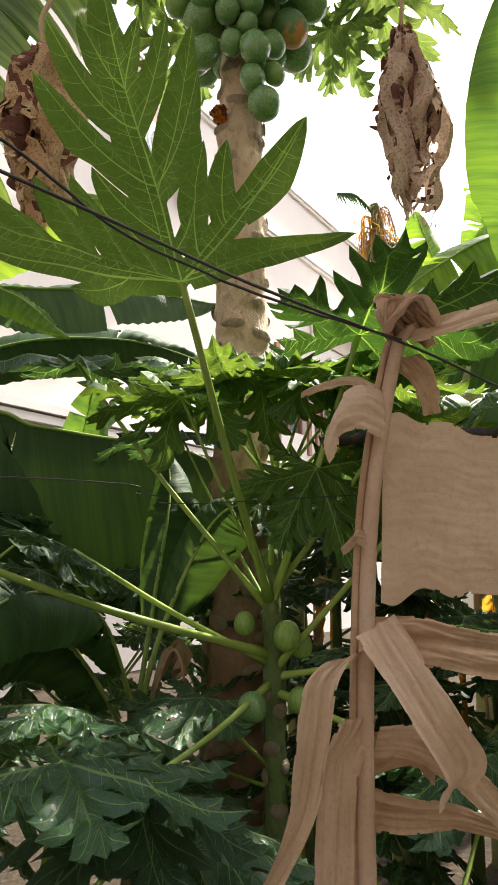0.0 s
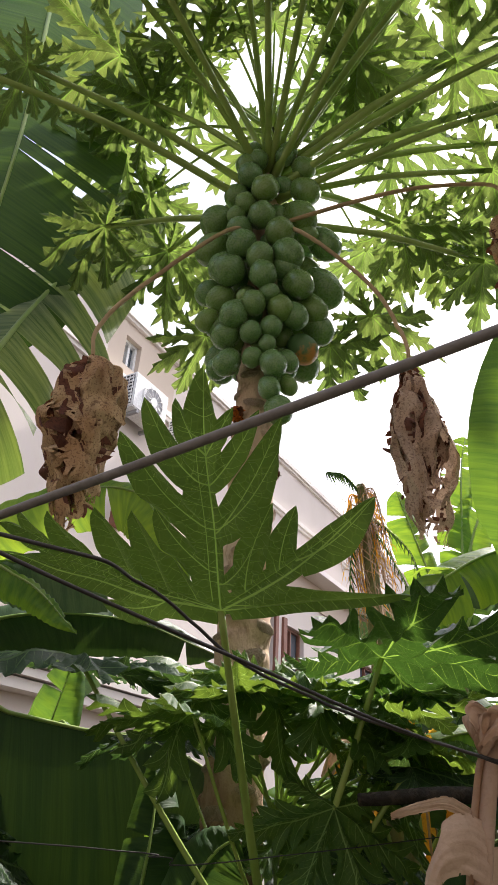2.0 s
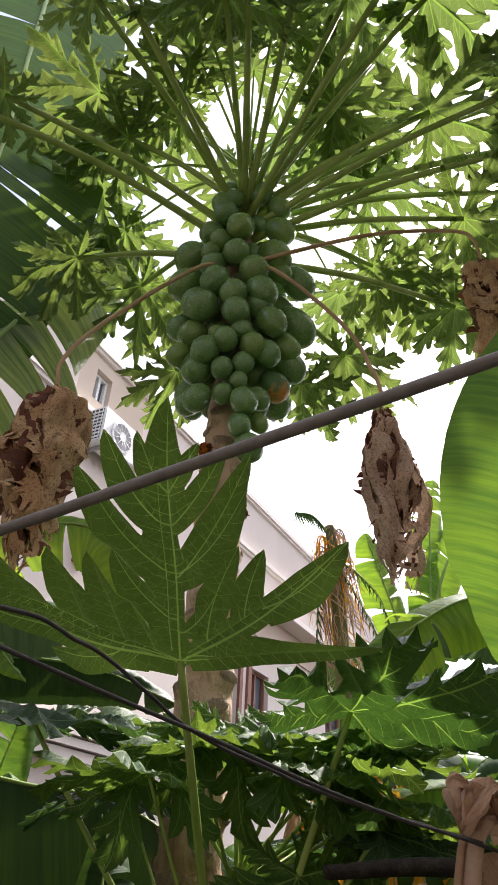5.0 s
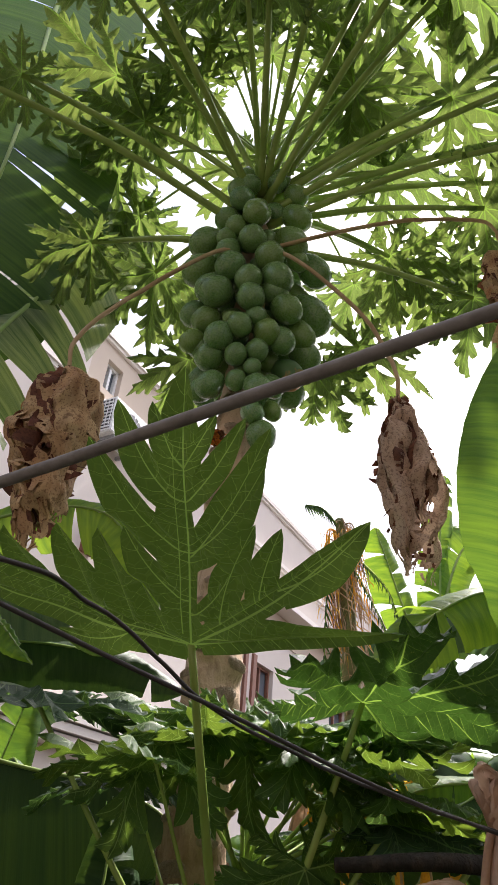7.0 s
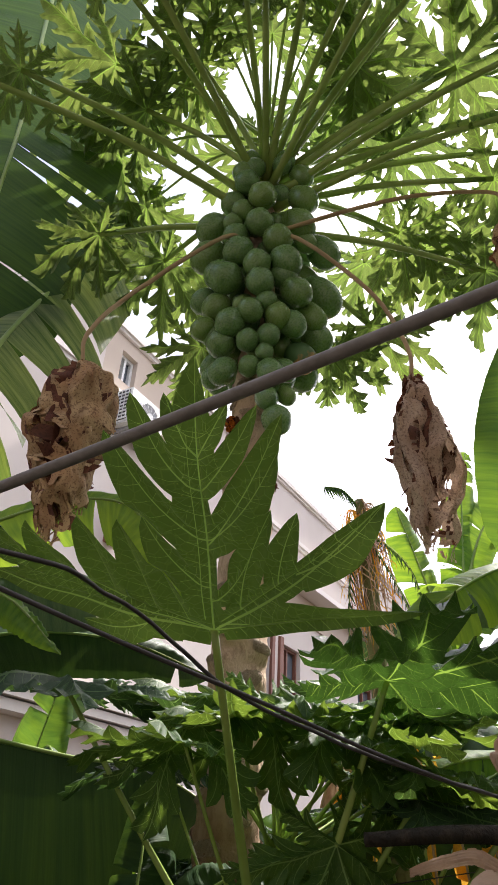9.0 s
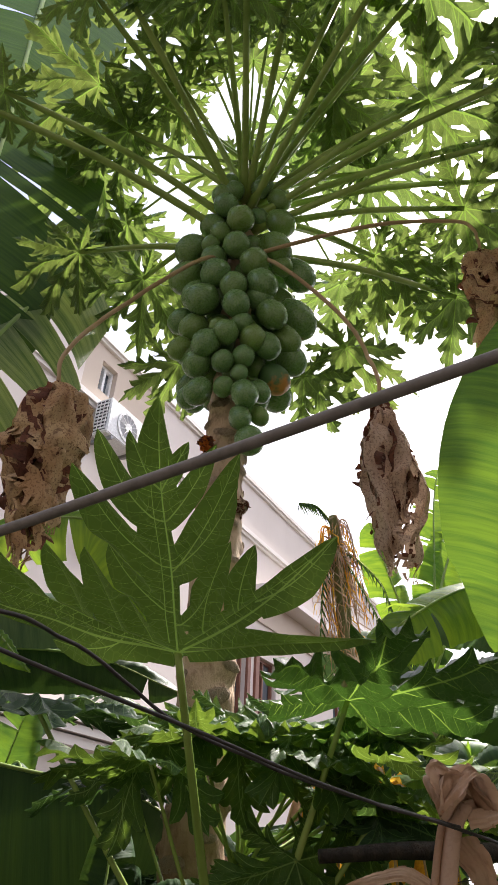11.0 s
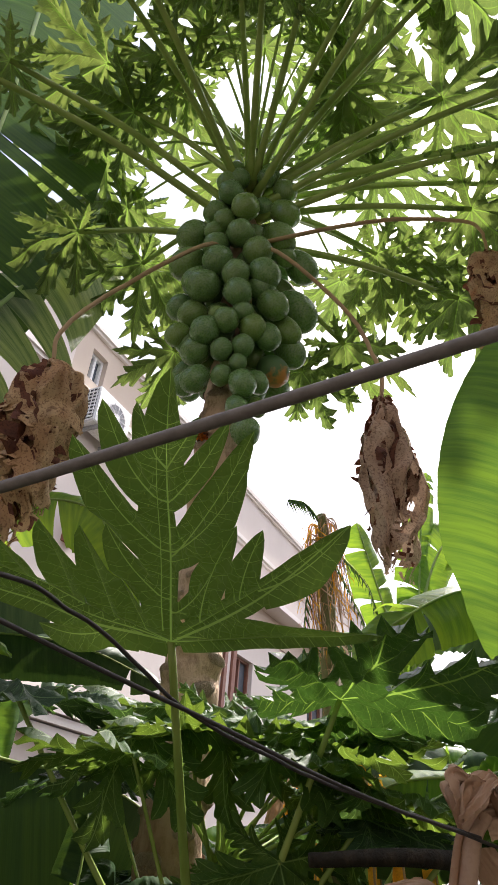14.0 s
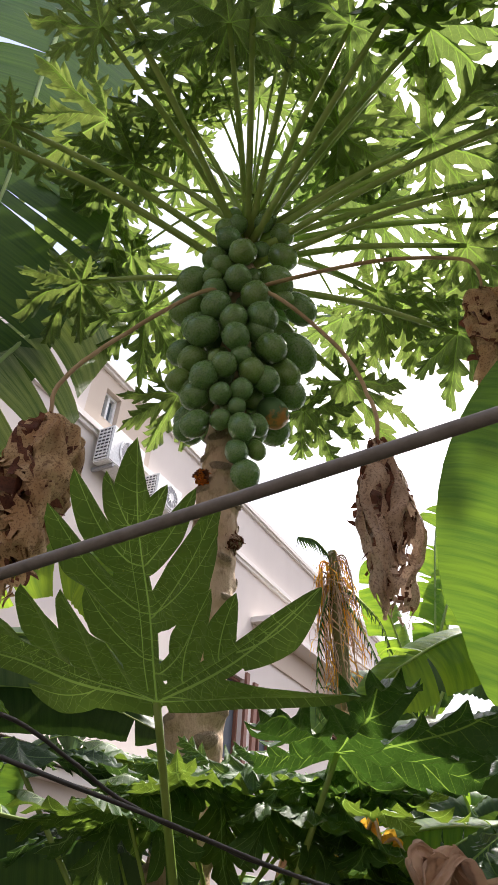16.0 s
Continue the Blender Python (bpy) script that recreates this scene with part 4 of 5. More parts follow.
hang_dead([(-0.1, 2.25, 4.1), (-0.205, 2.1, 4.03), (-0.503, 1.9, 3.47), (-0.6, 1.75, 3.12), (-0.59, 1.72, 2.96)], 0.6, 0.27, 3, CRISP, 0.035)
hang_dead([(0.0, 2.25, 4.12), (0.088, 2.1, 4.06), (0.362, 1.95, 3.62), (0.436, 1.78, 3.2), (0.435, 1.745, 3.03)], 0.6, 0.22, 23, CRISP_DARK, 0.02, hood=0.5)
hang_dead([(-0.03, 2.2, 4.18), (0.514, 2.0, 4.24), (0.9, 1.95, 4.28), (0.985, 1.92, 4.2), (0.99, 1.9, 4.02)], 0.62, 0.27, 14, CRISP, 0.0)

# a shrivelled flower and a withered stub on the trunk
put("dried_flower", dead_leaf(0.06, 0.03, 31, FLOWER), papaya, Matrix.Translation(Vector((-0.123, 2.24, 3.158)) - Vector(PO)), "shrivelled orange flower")
put("withered_stub", dead_leaf(0.11, 0.07, 33, CRISP_DARK), papaya, Matrix.Translation(Vector((0.052, 2.28, 2.906)) - Vector(PO)) @ Matrix.Rotation(radians(50), 4, "Y"), "brown withered leaf stub")


# ---- the young papaya in front ----
young = thing("young_papaya", (0.05, 1.9, 0.0), "young papaya plant with pale leaf scars and small fruit", "plant")
YO = np.array((0.05, 1.9, 0.0))
me, young_pts = trunk_mesh([(0.05, 1.92, 0.0), (0.06, 1.91, 0.7), (0.055, 1.9, 1.2), (0.045, 1.9, 1.55)], 0.033, 0.024, 60, STEM_GREEN, 14, 0.1)
put("stem", me, young, Matrix.Translation(-Vector(YO)), "green stem with pale scars")
PALE_ME = scar_mesh(SCAR_PALE)
for k in range(34):
    z = 0.25 + 0.95 * k / 34
    a = k * 2.39996
    c = young_pts[min(np.searchsorted(young_pts[:, 2], z), 60)]
    put("leaf_scar", PALE_ME, young, Matrix.Translation(Vector(c - YO) + Vector((math.cos(a), math.sin(a), 0)) * 0.029) @ Matrix.Rotation(a, 4, "Z") @ Matrix.Diagonal((0.03, 0.036, 0.042, 1)))
for x, y, z, r in ((-0.02, 1.85, 1.39, 0.028), (0.09, 1.83, 1.37, 0.036), (0.12, 1.86, 1.2, 0.03), (0.13, 1.9, 1.33, 0.03)):
    put("fruit", BABY, young, Matrix.Translation(Vector((x, y, z)) - Vector(YO)) @ Matrix.Diagonal((r, r, r, 1)), "small unripe green fruit")

# the big leaf: limbs from the stalk, and lobes (from x, y, to x, y, half width, bow) beside their veins, as shares of its length
MAIN_VEINS = [(-63, 0.68, [], 0.02), (-36.5, 0.81, [], 0.02), (0, 1.0, [], 0.03), (76, 0.84, [], 0.02), (88, 0.9, [], 0.025)]
MIDDLE_LOBES = [(0, 0.62, 0, 1.0, 0.06, 0), (0, 0.72, -0.09, 0.905, 0.03, 0), (0, 0.72, 0.08, 0.9, 0.036, 0), (0, 0.6, -0.16, 0.905, 0.035, 0.03), (0, 0.38, -0.22, 0.886, 0.05, 0.03), (0, 0.4, -0.21, 0.77, 0.06, 0.05),
                (0, 0.6, 0.175, 0.885, 0.052, -0.04), (0, 0.4, 0.265, 0.76, 0.075, -0.04), (0, 0.2, 0.19, 0.47, 0.058, -0.05), (0, 0.14, -0.139, 0.4, 0.026, 0.05), (0.025, 0.05, 0.02, 0.8, 0.06, 0)]
RIGHT_LOBES = [(-0.1, 0.14, -0.197, 0.585, 0.052, -0.04), (-0.22, 0.3, -0.268, 0.595, 0.044, -0.03), (-0.27, 0.36, -0.485, 0.655, 0.056, 0.05), (-0.03, 0.06, -0.42, 0.56, 0.045, 0), (-0.02, 0.03, -0.632, 0.323, 0.075, -0.06)]
LEFT_LOBES = [(0.08, 0.02, 0.15, 0.25, 0.045, 0.04), (0.18, 0.04, 0.28, 0.43, 0.07, 0.04), (0.32, 0.07, 0.41, 0.42, 0.07, 0.04), (0.47, 0.1, 0.6, 0.36, 0.075, 0.05), (0.6, 0.14, 0.74, 0.31, 0.062, 0.04),
              (0.3, 0.07, 0.86, 0.21, 0.07, 0), (0.0, 0.0, 0.7, 0.12, 0.085, 0), (0.1, 0.0, 0.93, 0.05, 0.08, 0.02), (0.2, 0.0, 0.5, -0.12, 0.06, -0.05)]
hero_leaf = leaf_meshes("leaf_blade", MAIN_VEINS, 0.2, BROAD, LEAF_HERO, 41, -0.02, 0.25, 0.02, 0.035, 0.0038, 0.1, 0.012, None, MIDDLE_LOBES + RIGHT_LOBES + LEFT_LOBES)
side_leaf = leaf_meshes("leaf_blade", SEVEN, 0.4, BROAD, LEAF_SIDE, 43, 0.05, 0.5, 0.07, 0.045, 0.0036, 0.118, vein=VEIN_CROWN)


def young_leaf(base_z, tip, size, variant, kinds=None, out=None, up=None, tilt=-12, r0=0.009, sag=-0.02, owner=None, hub=None):
    hub = np.array((0.048, 1.9, base_z)) if hub is None else np.array(hub)
    tip = np.array(tip, float)
    way = unit(tip - hub)
    return papaya_leaf(owner or young, hub + np.array((way[0], way[1], 0)) * 0.02, tip, size, kinds or young_leaves, variant, sag, r0, out, up, tilt)


young_leaf(1.42, (-0.126, 1.286, 2.058), 0.54, 0, [hero_leaf], (-0.02, -0.187, 0.072), (0.28, 0.31, 0.908), r0=0.0115)
young_leaf(1.40, (-0.51, 1.908, 2.085), 0.42, 1, shaded_leaves, (0.3, -0.9, -0.05), (0.0, 0.1, 1), r0=0.009)
young_leaf(1.40, (-0.25, 2.25, 1.945), 0.3, 2, shaded_leaves, (-0.5, -0.8, -0.05), r0=0.006)
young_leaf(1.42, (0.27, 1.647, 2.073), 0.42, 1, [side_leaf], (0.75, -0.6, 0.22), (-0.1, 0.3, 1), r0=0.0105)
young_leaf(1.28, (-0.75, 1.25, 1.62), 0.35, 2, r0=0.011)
young_leaf(1.26, (-0.406, 1.6, 1.546), 0.24, 1, shaded_leaves, (-0.4, -0.7, 0.35), (0, -0.5, 1))
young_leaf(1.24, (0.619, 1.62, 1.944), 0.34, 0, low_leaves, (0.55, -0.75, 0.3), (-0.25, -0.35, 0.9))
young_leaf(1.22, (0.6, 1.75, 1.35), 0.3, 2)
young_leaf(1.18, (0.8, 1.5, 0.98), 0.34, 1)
young_leaf(1.2, (-0.2, 1.35, 1.12), 0.3, 2, shaded_leaves)
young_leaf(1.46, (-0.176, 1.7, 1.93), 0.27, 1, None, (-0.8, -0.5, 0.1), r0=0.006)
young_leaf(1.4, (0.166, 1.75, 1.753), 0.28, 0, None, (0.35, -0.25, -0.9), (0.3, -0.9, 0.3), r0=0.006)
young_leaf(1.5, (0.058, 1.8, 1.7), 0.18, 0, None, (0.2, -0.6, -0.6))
young_leaf(1.44, (0.349, 1.75, 1.847), 0.3, 2, shaded_leaves, (0.9, -0.2, 0.0))

put("fruit", FRUITS[0], young, Matrix.Translation(Vector((-0.0, 1.8, 1.2)) - Vector(YO)) @ Matrix.Diagonal((0.038, 0.038, 0.034, 1)), "dark green fruit")

# a sapling behind it that carries the bright spreading leaves
sapling = thing("papaya_sapling", (0.07, 2.1, 0.0), "slender papaya sapling with bright green spreading leaves", "plant")
me, _ = trunk_mesh([(0, 0, 0), (0.01, 0.0, 0.9), (0.0, -0.01, 1.86)], 0.02, 0.012, 40, STEM_GREEN, 12, 0.1)
put("stem", me, sapling)
for k, (tip, size, out, shaded) in enumerate((
        ((-0.059, 1.8, 2.0), 0.28, (0.6, -0.7, 0.1), 0), ((0.081, 1.9, 2.07), 0.28, (0.5, -0.5, 0.0), 0),
        ((0.2, 1.78, 1.98), 0.26, (0.7, -0.6, -0.1), 0), ((0.36, 1.95, 2.04), 0.28, (0.9, -0.1, 0.0), 0),
        ((-0.1, 2.02, 2.08), 0.26, (-0.7, 0.1, 0.1), 0), ((0.4, 1.8, 1.92), 0.28, (0.8, -0.4, -0.1), 0),
        ((0.3, 2.3, 1.85), 0.3, (0.7, 0.5, 0.0), 1), ((0.4, 2.2, 1.95), 0.34, (0.8, -0.5, 0.0), 1),
        ((-0.16, 1.85, 2.02), 0.26, (-0.4, -0.5, -0.7), 0), ((0.02, 1.85, 2.05), 0.24, (0.15, -0.5, -0.8), 0), ((0.17, 1.8, 2.04), 0.25, (0.4, -0.5, -0.65), 0),
        ((0.3, 1.9, 2.03), 0.26, (0.6, -0.4, -0.6), 0), 
        ((0.34, 2.1, 1.9), 0.28, (0.5, -0.3, -0.8), 0))):
    young_leaf(0, tip, size * 1.15, k, shaded_leaves if shaded else young_leaves, out, None, r0=0.006, owner=sapling, hub=(0.07, 2.09, 1.7 + 0.006 * k))

# a low plant with broad dark leaves
low = thing("young_papaya", (-0.42, 1.45, 0.0), "low young papaya plant with broad dark green leaves", "plant")
me, low_pts = trunk_mesh([(-0.42, 1.45, 0.0), (-0.42, 1.45, 0.85)], 0.028, 0.02, 20, STEM_GREEN, 12, 0.1)
put("stem", me, low, Matrix.Translation((0.42, -1.45, 0)))
for k, (tip, size, out) in enumerate((((-0.323, 1.3, 1.179), 0.32, (0.9, -0.3, 0.0)), ((-0.65, 1.25, 1.1), 0.32, (-0.5, -0.7, 0.1)), ((-0.1, 1.4, 1.0), 0.3, (0.8, -0.4, -0.1)),
                                      ((-0.45, 1.1, 0.95), 0.32, (0.1, -1, 0)), ((-0.7, 1.6, 1.05), 0.32, (-0.8, 0.3, 0)), ((-0.2, 1.75, 0.95), 0.3, (0.5, 0.7, 0)), ((-0.25, 1.15, 0.85), 0.3, (0.6, -0.8, 0)))):
    young_leaf(0, tip, size * 1.1, k, low_leaves, out, None, r0=0.008, owner=low, hub=(-0.42, 1.45, 0.8))


def low_papaya(x, y, top, leaves, seed, size=0.3):
    """A low young papaya with a ring of dark leaves."""
    rng = random.Random(seed)
    p = thing("young_papaya", (x, y, 0.0), "low young papaya plant with dark leaves in shade", "plant", "low papaya plants")
    me, _ = trunk_mesh([(0, 0, 0), (0.01, 0, top)], 0.024, 0.016, 16, STEM_GREEN, 10, 0.1)
    put("stem", me, p)
    for k in range(leaves):
        a = k * 2.39996 + seed
        d = rng.uniform(0.22, 0.42)
        tip = (x + d * math.cos(a), y + d * math.sin(a), top + rng.uniform(-0.15, 0.3))
        young_leaf(0, tip, size * rng.uniform(0.8, 1.15), k, low_leaves if top < 1.05 else shaded_leaves, None, (rng.uniform(-0.3, 0.3), rng.uniform(-0.3, 0.3), 1), rng.uniform(-35, 0), 0.007, owner=p, hub=(x, y, top * 0.97))


for k, (x, y, top) in enumerate(((0.35, 1.5, 0.75), (-0.05, 1.25, 0.6), (-0.75, 1.7, 0.9), (0.75, 1.9, 0.9), (0.5, 2.4, 1.1), (-0.6, 2.5, 1.0), (0.2, 2.7, 1.2), (1.0, 1.4, 0.7), (-1.0, 1.2, 0.7), (0.15, 2.05, 0.9), (1.2, 2.2, 1.3), (0.85, 2.55, 1.2), (0.62, 2.1, 1.0), (-0.95, 2.05, 1.45), (0.3, 2.65, 1.6), (0.05, 2.75, 1.55), (-0.2, 2.7, 1.35))):
    low_papaya(x, y, top, 8, k)


# ---- bananas ----
def banana_blade(ctrl, wl, wr, seed, mat, face=(0, 0, 1), fold=20, tears=6, petiole=0.12, blunt=0.6, rag=0.3, curl=0.5, gap=0.014, lean=0.28, flap=1.0):
    """Both halves of a banana leaf along a midrib, torn between its side veins. Returns the blade's mesh and the midrib's line."""
    rng = random.Random(seed)
    n, m = 60, 7
    pts = curve_points(ctrl, n)
    length = np.sum(np.linalg.norm(np.diff(pts, axis=0), axis=1))
    tang = np.gradient(pts, axis=0)
    verts, faces, uv = [], [], []
    first = int(petiole * n)
    for hand, wide in ((1, wr), (-1, wl)):
        if wide <= 0:
            continue
        cuts = sorted({first, n, *[rng.randint(first + 3, n - 2) for _ in range(tears)]})
        for i0, i1 in zip(cuts, cuts[1:]):
            if rng.random() < 0.05 * rag and i1 - i0 < 8:
                continue
            extra, slip = rng.uniform(-9, 16) * flap * (1 if tears else 0.2), rng.uniform(0, rag) * 0.5
            cutoff = 1 - rng.uniform(0, rag) * 0.25
            base = len(verts)
            for i in range(i0, i1 + 1):
                u = (i - first) / (n - first)
                w = wide * max(0.02, math.sin(math.pi * min(1, 0.03 + u * 0.97) ** 0.85)) ** blunt * cutoff
                t = unit(tang[i])
                side = unit(np.cross(t, face)) * hand
                up = np.cross(side, t) * hand
                e = (i - i0) / max(1, i1 - i0)
                for j in range(m + 1):
                    v = j / m
                    ang = radians(fold + extra * v + curl * 40 * v * v)
                    gape = gap * (1 - 2 * e) * v * (1 + 3 * slip)
                    p = pts[i] + w * v * (math.cos(ang) * side - math.sin(ang) * up) + t * (w * lean * v + gape)
                    p = p + up * 0.012 * noise.noise((u * 9 + seed, v * 2, hand)) + up * 0.004 * math.sin(u * 160)
                    verts.append(p)
                    uv.append((u * length, v * hand))
            for i in range(i1 - i0):
                for j in range(m):
                    a = base + i * (m + 1) + j
                    q = (a, a + 1, a + m + 2, a + m + 1)
                    faces.append(q if hand > 0 else q[::-1])
    return mesh_of("leaf_blade", verts, faces, mat, True, uv), pts


def banana_leaf(owner, ctrl, wl, wr, seed, mat, rib=0.014, label="", rib_mat=None, **kw):
    o = np.array(owner.location)
    me, pts = banana_blade([np.array(c, float) - o for c in ctrl], wl, wr, seed, mat, **kw)
    b = put("leaf_blade", me, owner, None, label)
    s = np.linspace(1, 0.2, len(pts))
    v, f = tube_data(pts, rib * s, 8, 0.8)
    put("midrib", mesh_of("midrib", v, f, rib_mat or BANANA_RIB), b)
    return b


def banana_plant(x, y, height, r, label, group="banana plants in the garden"):
    p = thing("banana_plant", (x, y, 0.0), label, "banana plant", group)
    pts = curve_points([(0, 0, 0), (0.02, 0.0, height * 0.5), (0.0, 0.02, height)], 20)
    tube("pseudostem", pts, r, r * 0.55, PSEUDOSTEM, p, 14)
    for k in range(3):   # sheaths that wrap the stem
        z = height * (0.3 + 0.22 * k)
        ring = curve_points([(0.02, -0.01, z - height * 0.28), (0.0, -r * 0.16, z), (0.01 * k, -r * 0.3, z + height * 0.12)], 10)
        tube("sheath", ring, r * 0.8, r * 0.45, STRAW if k == 0 else PSEUDOSTEM, p, 10)
    return p


# the large plant whose leaves reach in over the path
big = banana_plant(-1.45, 1.95, 2.5, 0.11, "tall banana plant with large hanging dark green leaves")
tall = banana_plant(-2.2, 3.0, 3.4, 0.14, "tall banana plant with large torn leaves overhead")
banana_leaf(tall, [(-2.2, 3.0, 3.3), (-2.45, 2.9, 6.0), (-2.1, 2.6, 7.7), (-1.68, 2.42, 7.5), (-1.54, 2.40, 6.24), (-1.49, 2.47, 5.26), (-1.51, 2.57, 4.29), (-1.54, 2.65, 3.73)], 0.7, 0.92, 61, BANANA, 0.027, face=(0.45, -1, 0.0), fold=3, tears=7, petiole=0.3, blunt=0.3, curl=0.15, rag=0.8, gap=0.016, flap=0.6)
banana_leaf(tall, [(-2.2, 3.0, 3.2), (-1.8, 2.6, 3.1), (-1.38, 2.57, 3.43), (-1.24, 2.73, 4.03), (-1.05, 2.99, 4.88), (-0.90, 3.13, 5.47), (-0.73, 3.46, 5.83)], 0.48, 0.5, 62, BANANA_PLEAT_SHINE, 0.024, face=(0.25, -1, 0.15), fold=12, tears=12, petiole=0.15, curl=0.3, blunt=0.3, rag=0.9, gap=0.03, lean=-0.45, flap=0.8)
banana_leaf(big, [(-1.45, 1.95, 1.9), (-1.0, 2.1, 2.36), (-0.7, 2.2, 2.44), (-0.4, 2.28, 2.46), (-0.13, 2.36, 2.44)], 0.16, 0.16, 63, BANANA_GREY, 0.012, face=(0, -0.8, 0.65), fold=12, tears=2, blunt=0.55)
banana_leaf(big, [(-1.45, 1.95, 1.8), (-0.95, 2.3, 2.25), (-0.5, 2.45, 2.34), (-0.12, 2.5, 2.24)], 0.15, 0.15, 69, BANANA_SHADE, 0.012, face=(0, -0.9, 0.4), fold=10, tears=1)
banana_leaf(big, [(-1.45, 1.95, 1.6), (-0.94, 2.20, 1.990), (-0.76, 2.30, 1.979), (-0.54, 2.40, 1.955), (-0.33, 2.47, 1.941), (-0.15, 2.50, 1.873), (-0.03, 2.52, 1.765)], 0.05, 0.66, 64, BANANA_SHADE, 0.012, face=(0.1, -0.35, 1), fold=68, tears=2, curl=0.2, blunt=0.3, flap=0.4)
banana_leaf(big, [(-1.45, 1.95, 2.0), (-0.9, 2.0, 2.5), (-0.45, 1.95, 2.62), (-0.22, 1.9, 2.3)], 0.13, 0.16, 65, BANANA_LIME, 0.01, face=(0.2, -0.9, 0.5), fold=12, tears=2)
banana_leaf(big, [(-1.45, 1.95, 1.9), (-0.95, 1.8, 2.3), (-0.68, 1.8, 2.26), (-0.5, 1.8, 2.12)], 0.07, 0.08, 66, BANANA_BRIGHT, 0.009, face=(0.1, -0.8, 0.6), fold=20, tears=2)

# a small plant beside the trunk
small = banana_plant(-0.34, 2.05, 1.15, 0.045, "small banana sucker with dark leaves beside the trunk")
banana_leaf(small, [(-0.34, 2.05, 1.1), (-0.42, 1.9, 1.38), (-0.55, 1.65, 1.44), (-0.72, 1.35, 1.25)], 0.16, 0.16, 72, BANANA, 0.01, face=(0.1, -0.2, 1), fold=25, tears=1)
banana_leaf(small, [(-0.34, 2.05, 1.0), (-0.5, 1.9, 1.3), (-0.7, 1.75, 1.35), (-0.95, 1.6, 1.2)], 0.16, 0.16, 73, BANANA, 0.01, face=(0.1, -0.4, 1), fold=30, tears=1)
banana_leaf(small, [(-0.34, 2.05, 1.05), (-0.25, 2.0, 1.35), (-0.12, 1.98, 1.62), (0.0, 2.0, 1.7)], 0.13, 0.13, 74, BANANA, 0.01, face=(0, -1, 0.5), tears=1, petiole=0.3)
banana_leaf(small, [(-0.34, 2.05, 1.05), (-0.3, 2.15, 1.45), (-0.28, 2.25, 1.7), (-0.3, 2.35, 1.9)], 0.14, 0.14, 75, BANANA, 0.01, face=(0, -1, 0.1), tears=1, petiole=0.2)
banana_leaf(small, [(-0.34, 2.05, 0.95), (-0.25, 2.1, 1.25), (-0.2, 2.08, 1.15), (-0.22, 2.05, 0.9)], 0.08, 0.1, 76, STRAW_RED, 0.008, "withered brown leaf", STALK_DEAD, face=(0.3, -1, 0.2), fold=45, tears=7, rag=1.0, curl=1.2)

# the plant at the path's other side
right = banana_plant(1.75, 2.45, 2.2, 0.11, "banana plant with large bright backlit leaves")
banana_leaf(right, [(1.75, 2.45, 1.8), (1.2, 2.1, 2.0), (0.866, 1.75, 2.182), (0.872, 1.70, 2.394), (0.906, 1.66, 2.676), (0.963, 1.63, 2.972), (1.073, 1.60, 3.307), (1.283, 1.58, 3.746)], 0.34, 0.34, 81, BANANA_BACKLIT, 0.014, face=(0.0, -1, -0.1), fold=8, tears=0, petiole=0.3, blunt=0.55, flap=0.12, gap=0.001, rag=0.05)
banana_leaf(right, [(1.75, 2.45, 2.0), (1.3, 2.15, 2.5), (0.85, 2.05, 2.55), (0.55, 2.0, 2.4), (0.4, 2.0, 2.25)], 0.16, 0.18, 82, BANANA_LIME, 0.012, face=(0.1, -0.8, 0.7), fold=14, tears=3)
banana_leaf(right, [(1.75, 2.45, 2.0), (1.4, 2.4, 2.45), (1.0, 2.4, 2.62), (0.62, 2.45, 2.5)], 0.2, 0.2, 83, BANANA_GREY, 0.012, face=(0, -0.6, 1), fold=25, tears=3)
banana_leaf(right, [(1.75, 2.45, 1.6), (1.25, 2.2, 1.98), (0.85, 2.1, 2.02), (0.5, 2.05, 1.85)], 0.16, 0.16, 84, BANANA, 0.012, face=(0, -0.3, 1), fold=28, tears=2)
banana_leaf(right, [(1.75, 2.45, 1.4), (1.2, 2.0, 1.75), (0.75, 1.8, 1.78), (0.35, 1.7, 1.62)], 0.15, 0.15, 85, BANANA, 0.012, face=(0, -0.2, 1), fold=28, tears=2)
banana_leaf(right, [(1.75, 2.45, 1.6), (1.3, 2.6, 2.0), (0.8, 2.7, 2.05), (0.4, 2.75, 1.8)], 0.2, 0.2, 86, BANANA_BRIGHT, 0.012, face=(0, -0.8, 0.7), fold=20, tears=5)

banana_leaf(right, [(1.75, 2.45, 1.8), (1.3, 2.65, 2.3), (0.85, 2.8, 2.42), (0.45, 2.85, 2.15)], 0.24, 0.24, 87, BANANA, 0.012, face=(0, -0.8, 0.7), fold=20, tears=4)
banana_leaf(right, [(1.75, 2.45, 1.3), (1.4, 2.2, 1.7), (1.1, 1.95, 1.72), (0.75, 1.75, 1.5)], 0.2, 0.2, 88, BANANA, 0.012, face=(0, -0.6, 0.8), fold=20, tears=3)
tube("dead_petiole", curve_points([(0, 0, 1.5), (-0.85, -0.75, 1.76), (-1.36, -1.05, 1.775), (-1.6, -1.06, 1.757)], 30), 0.024, 0.011, PETIOLE_BLACK, right, 10, "blackened dead leaf stalk")
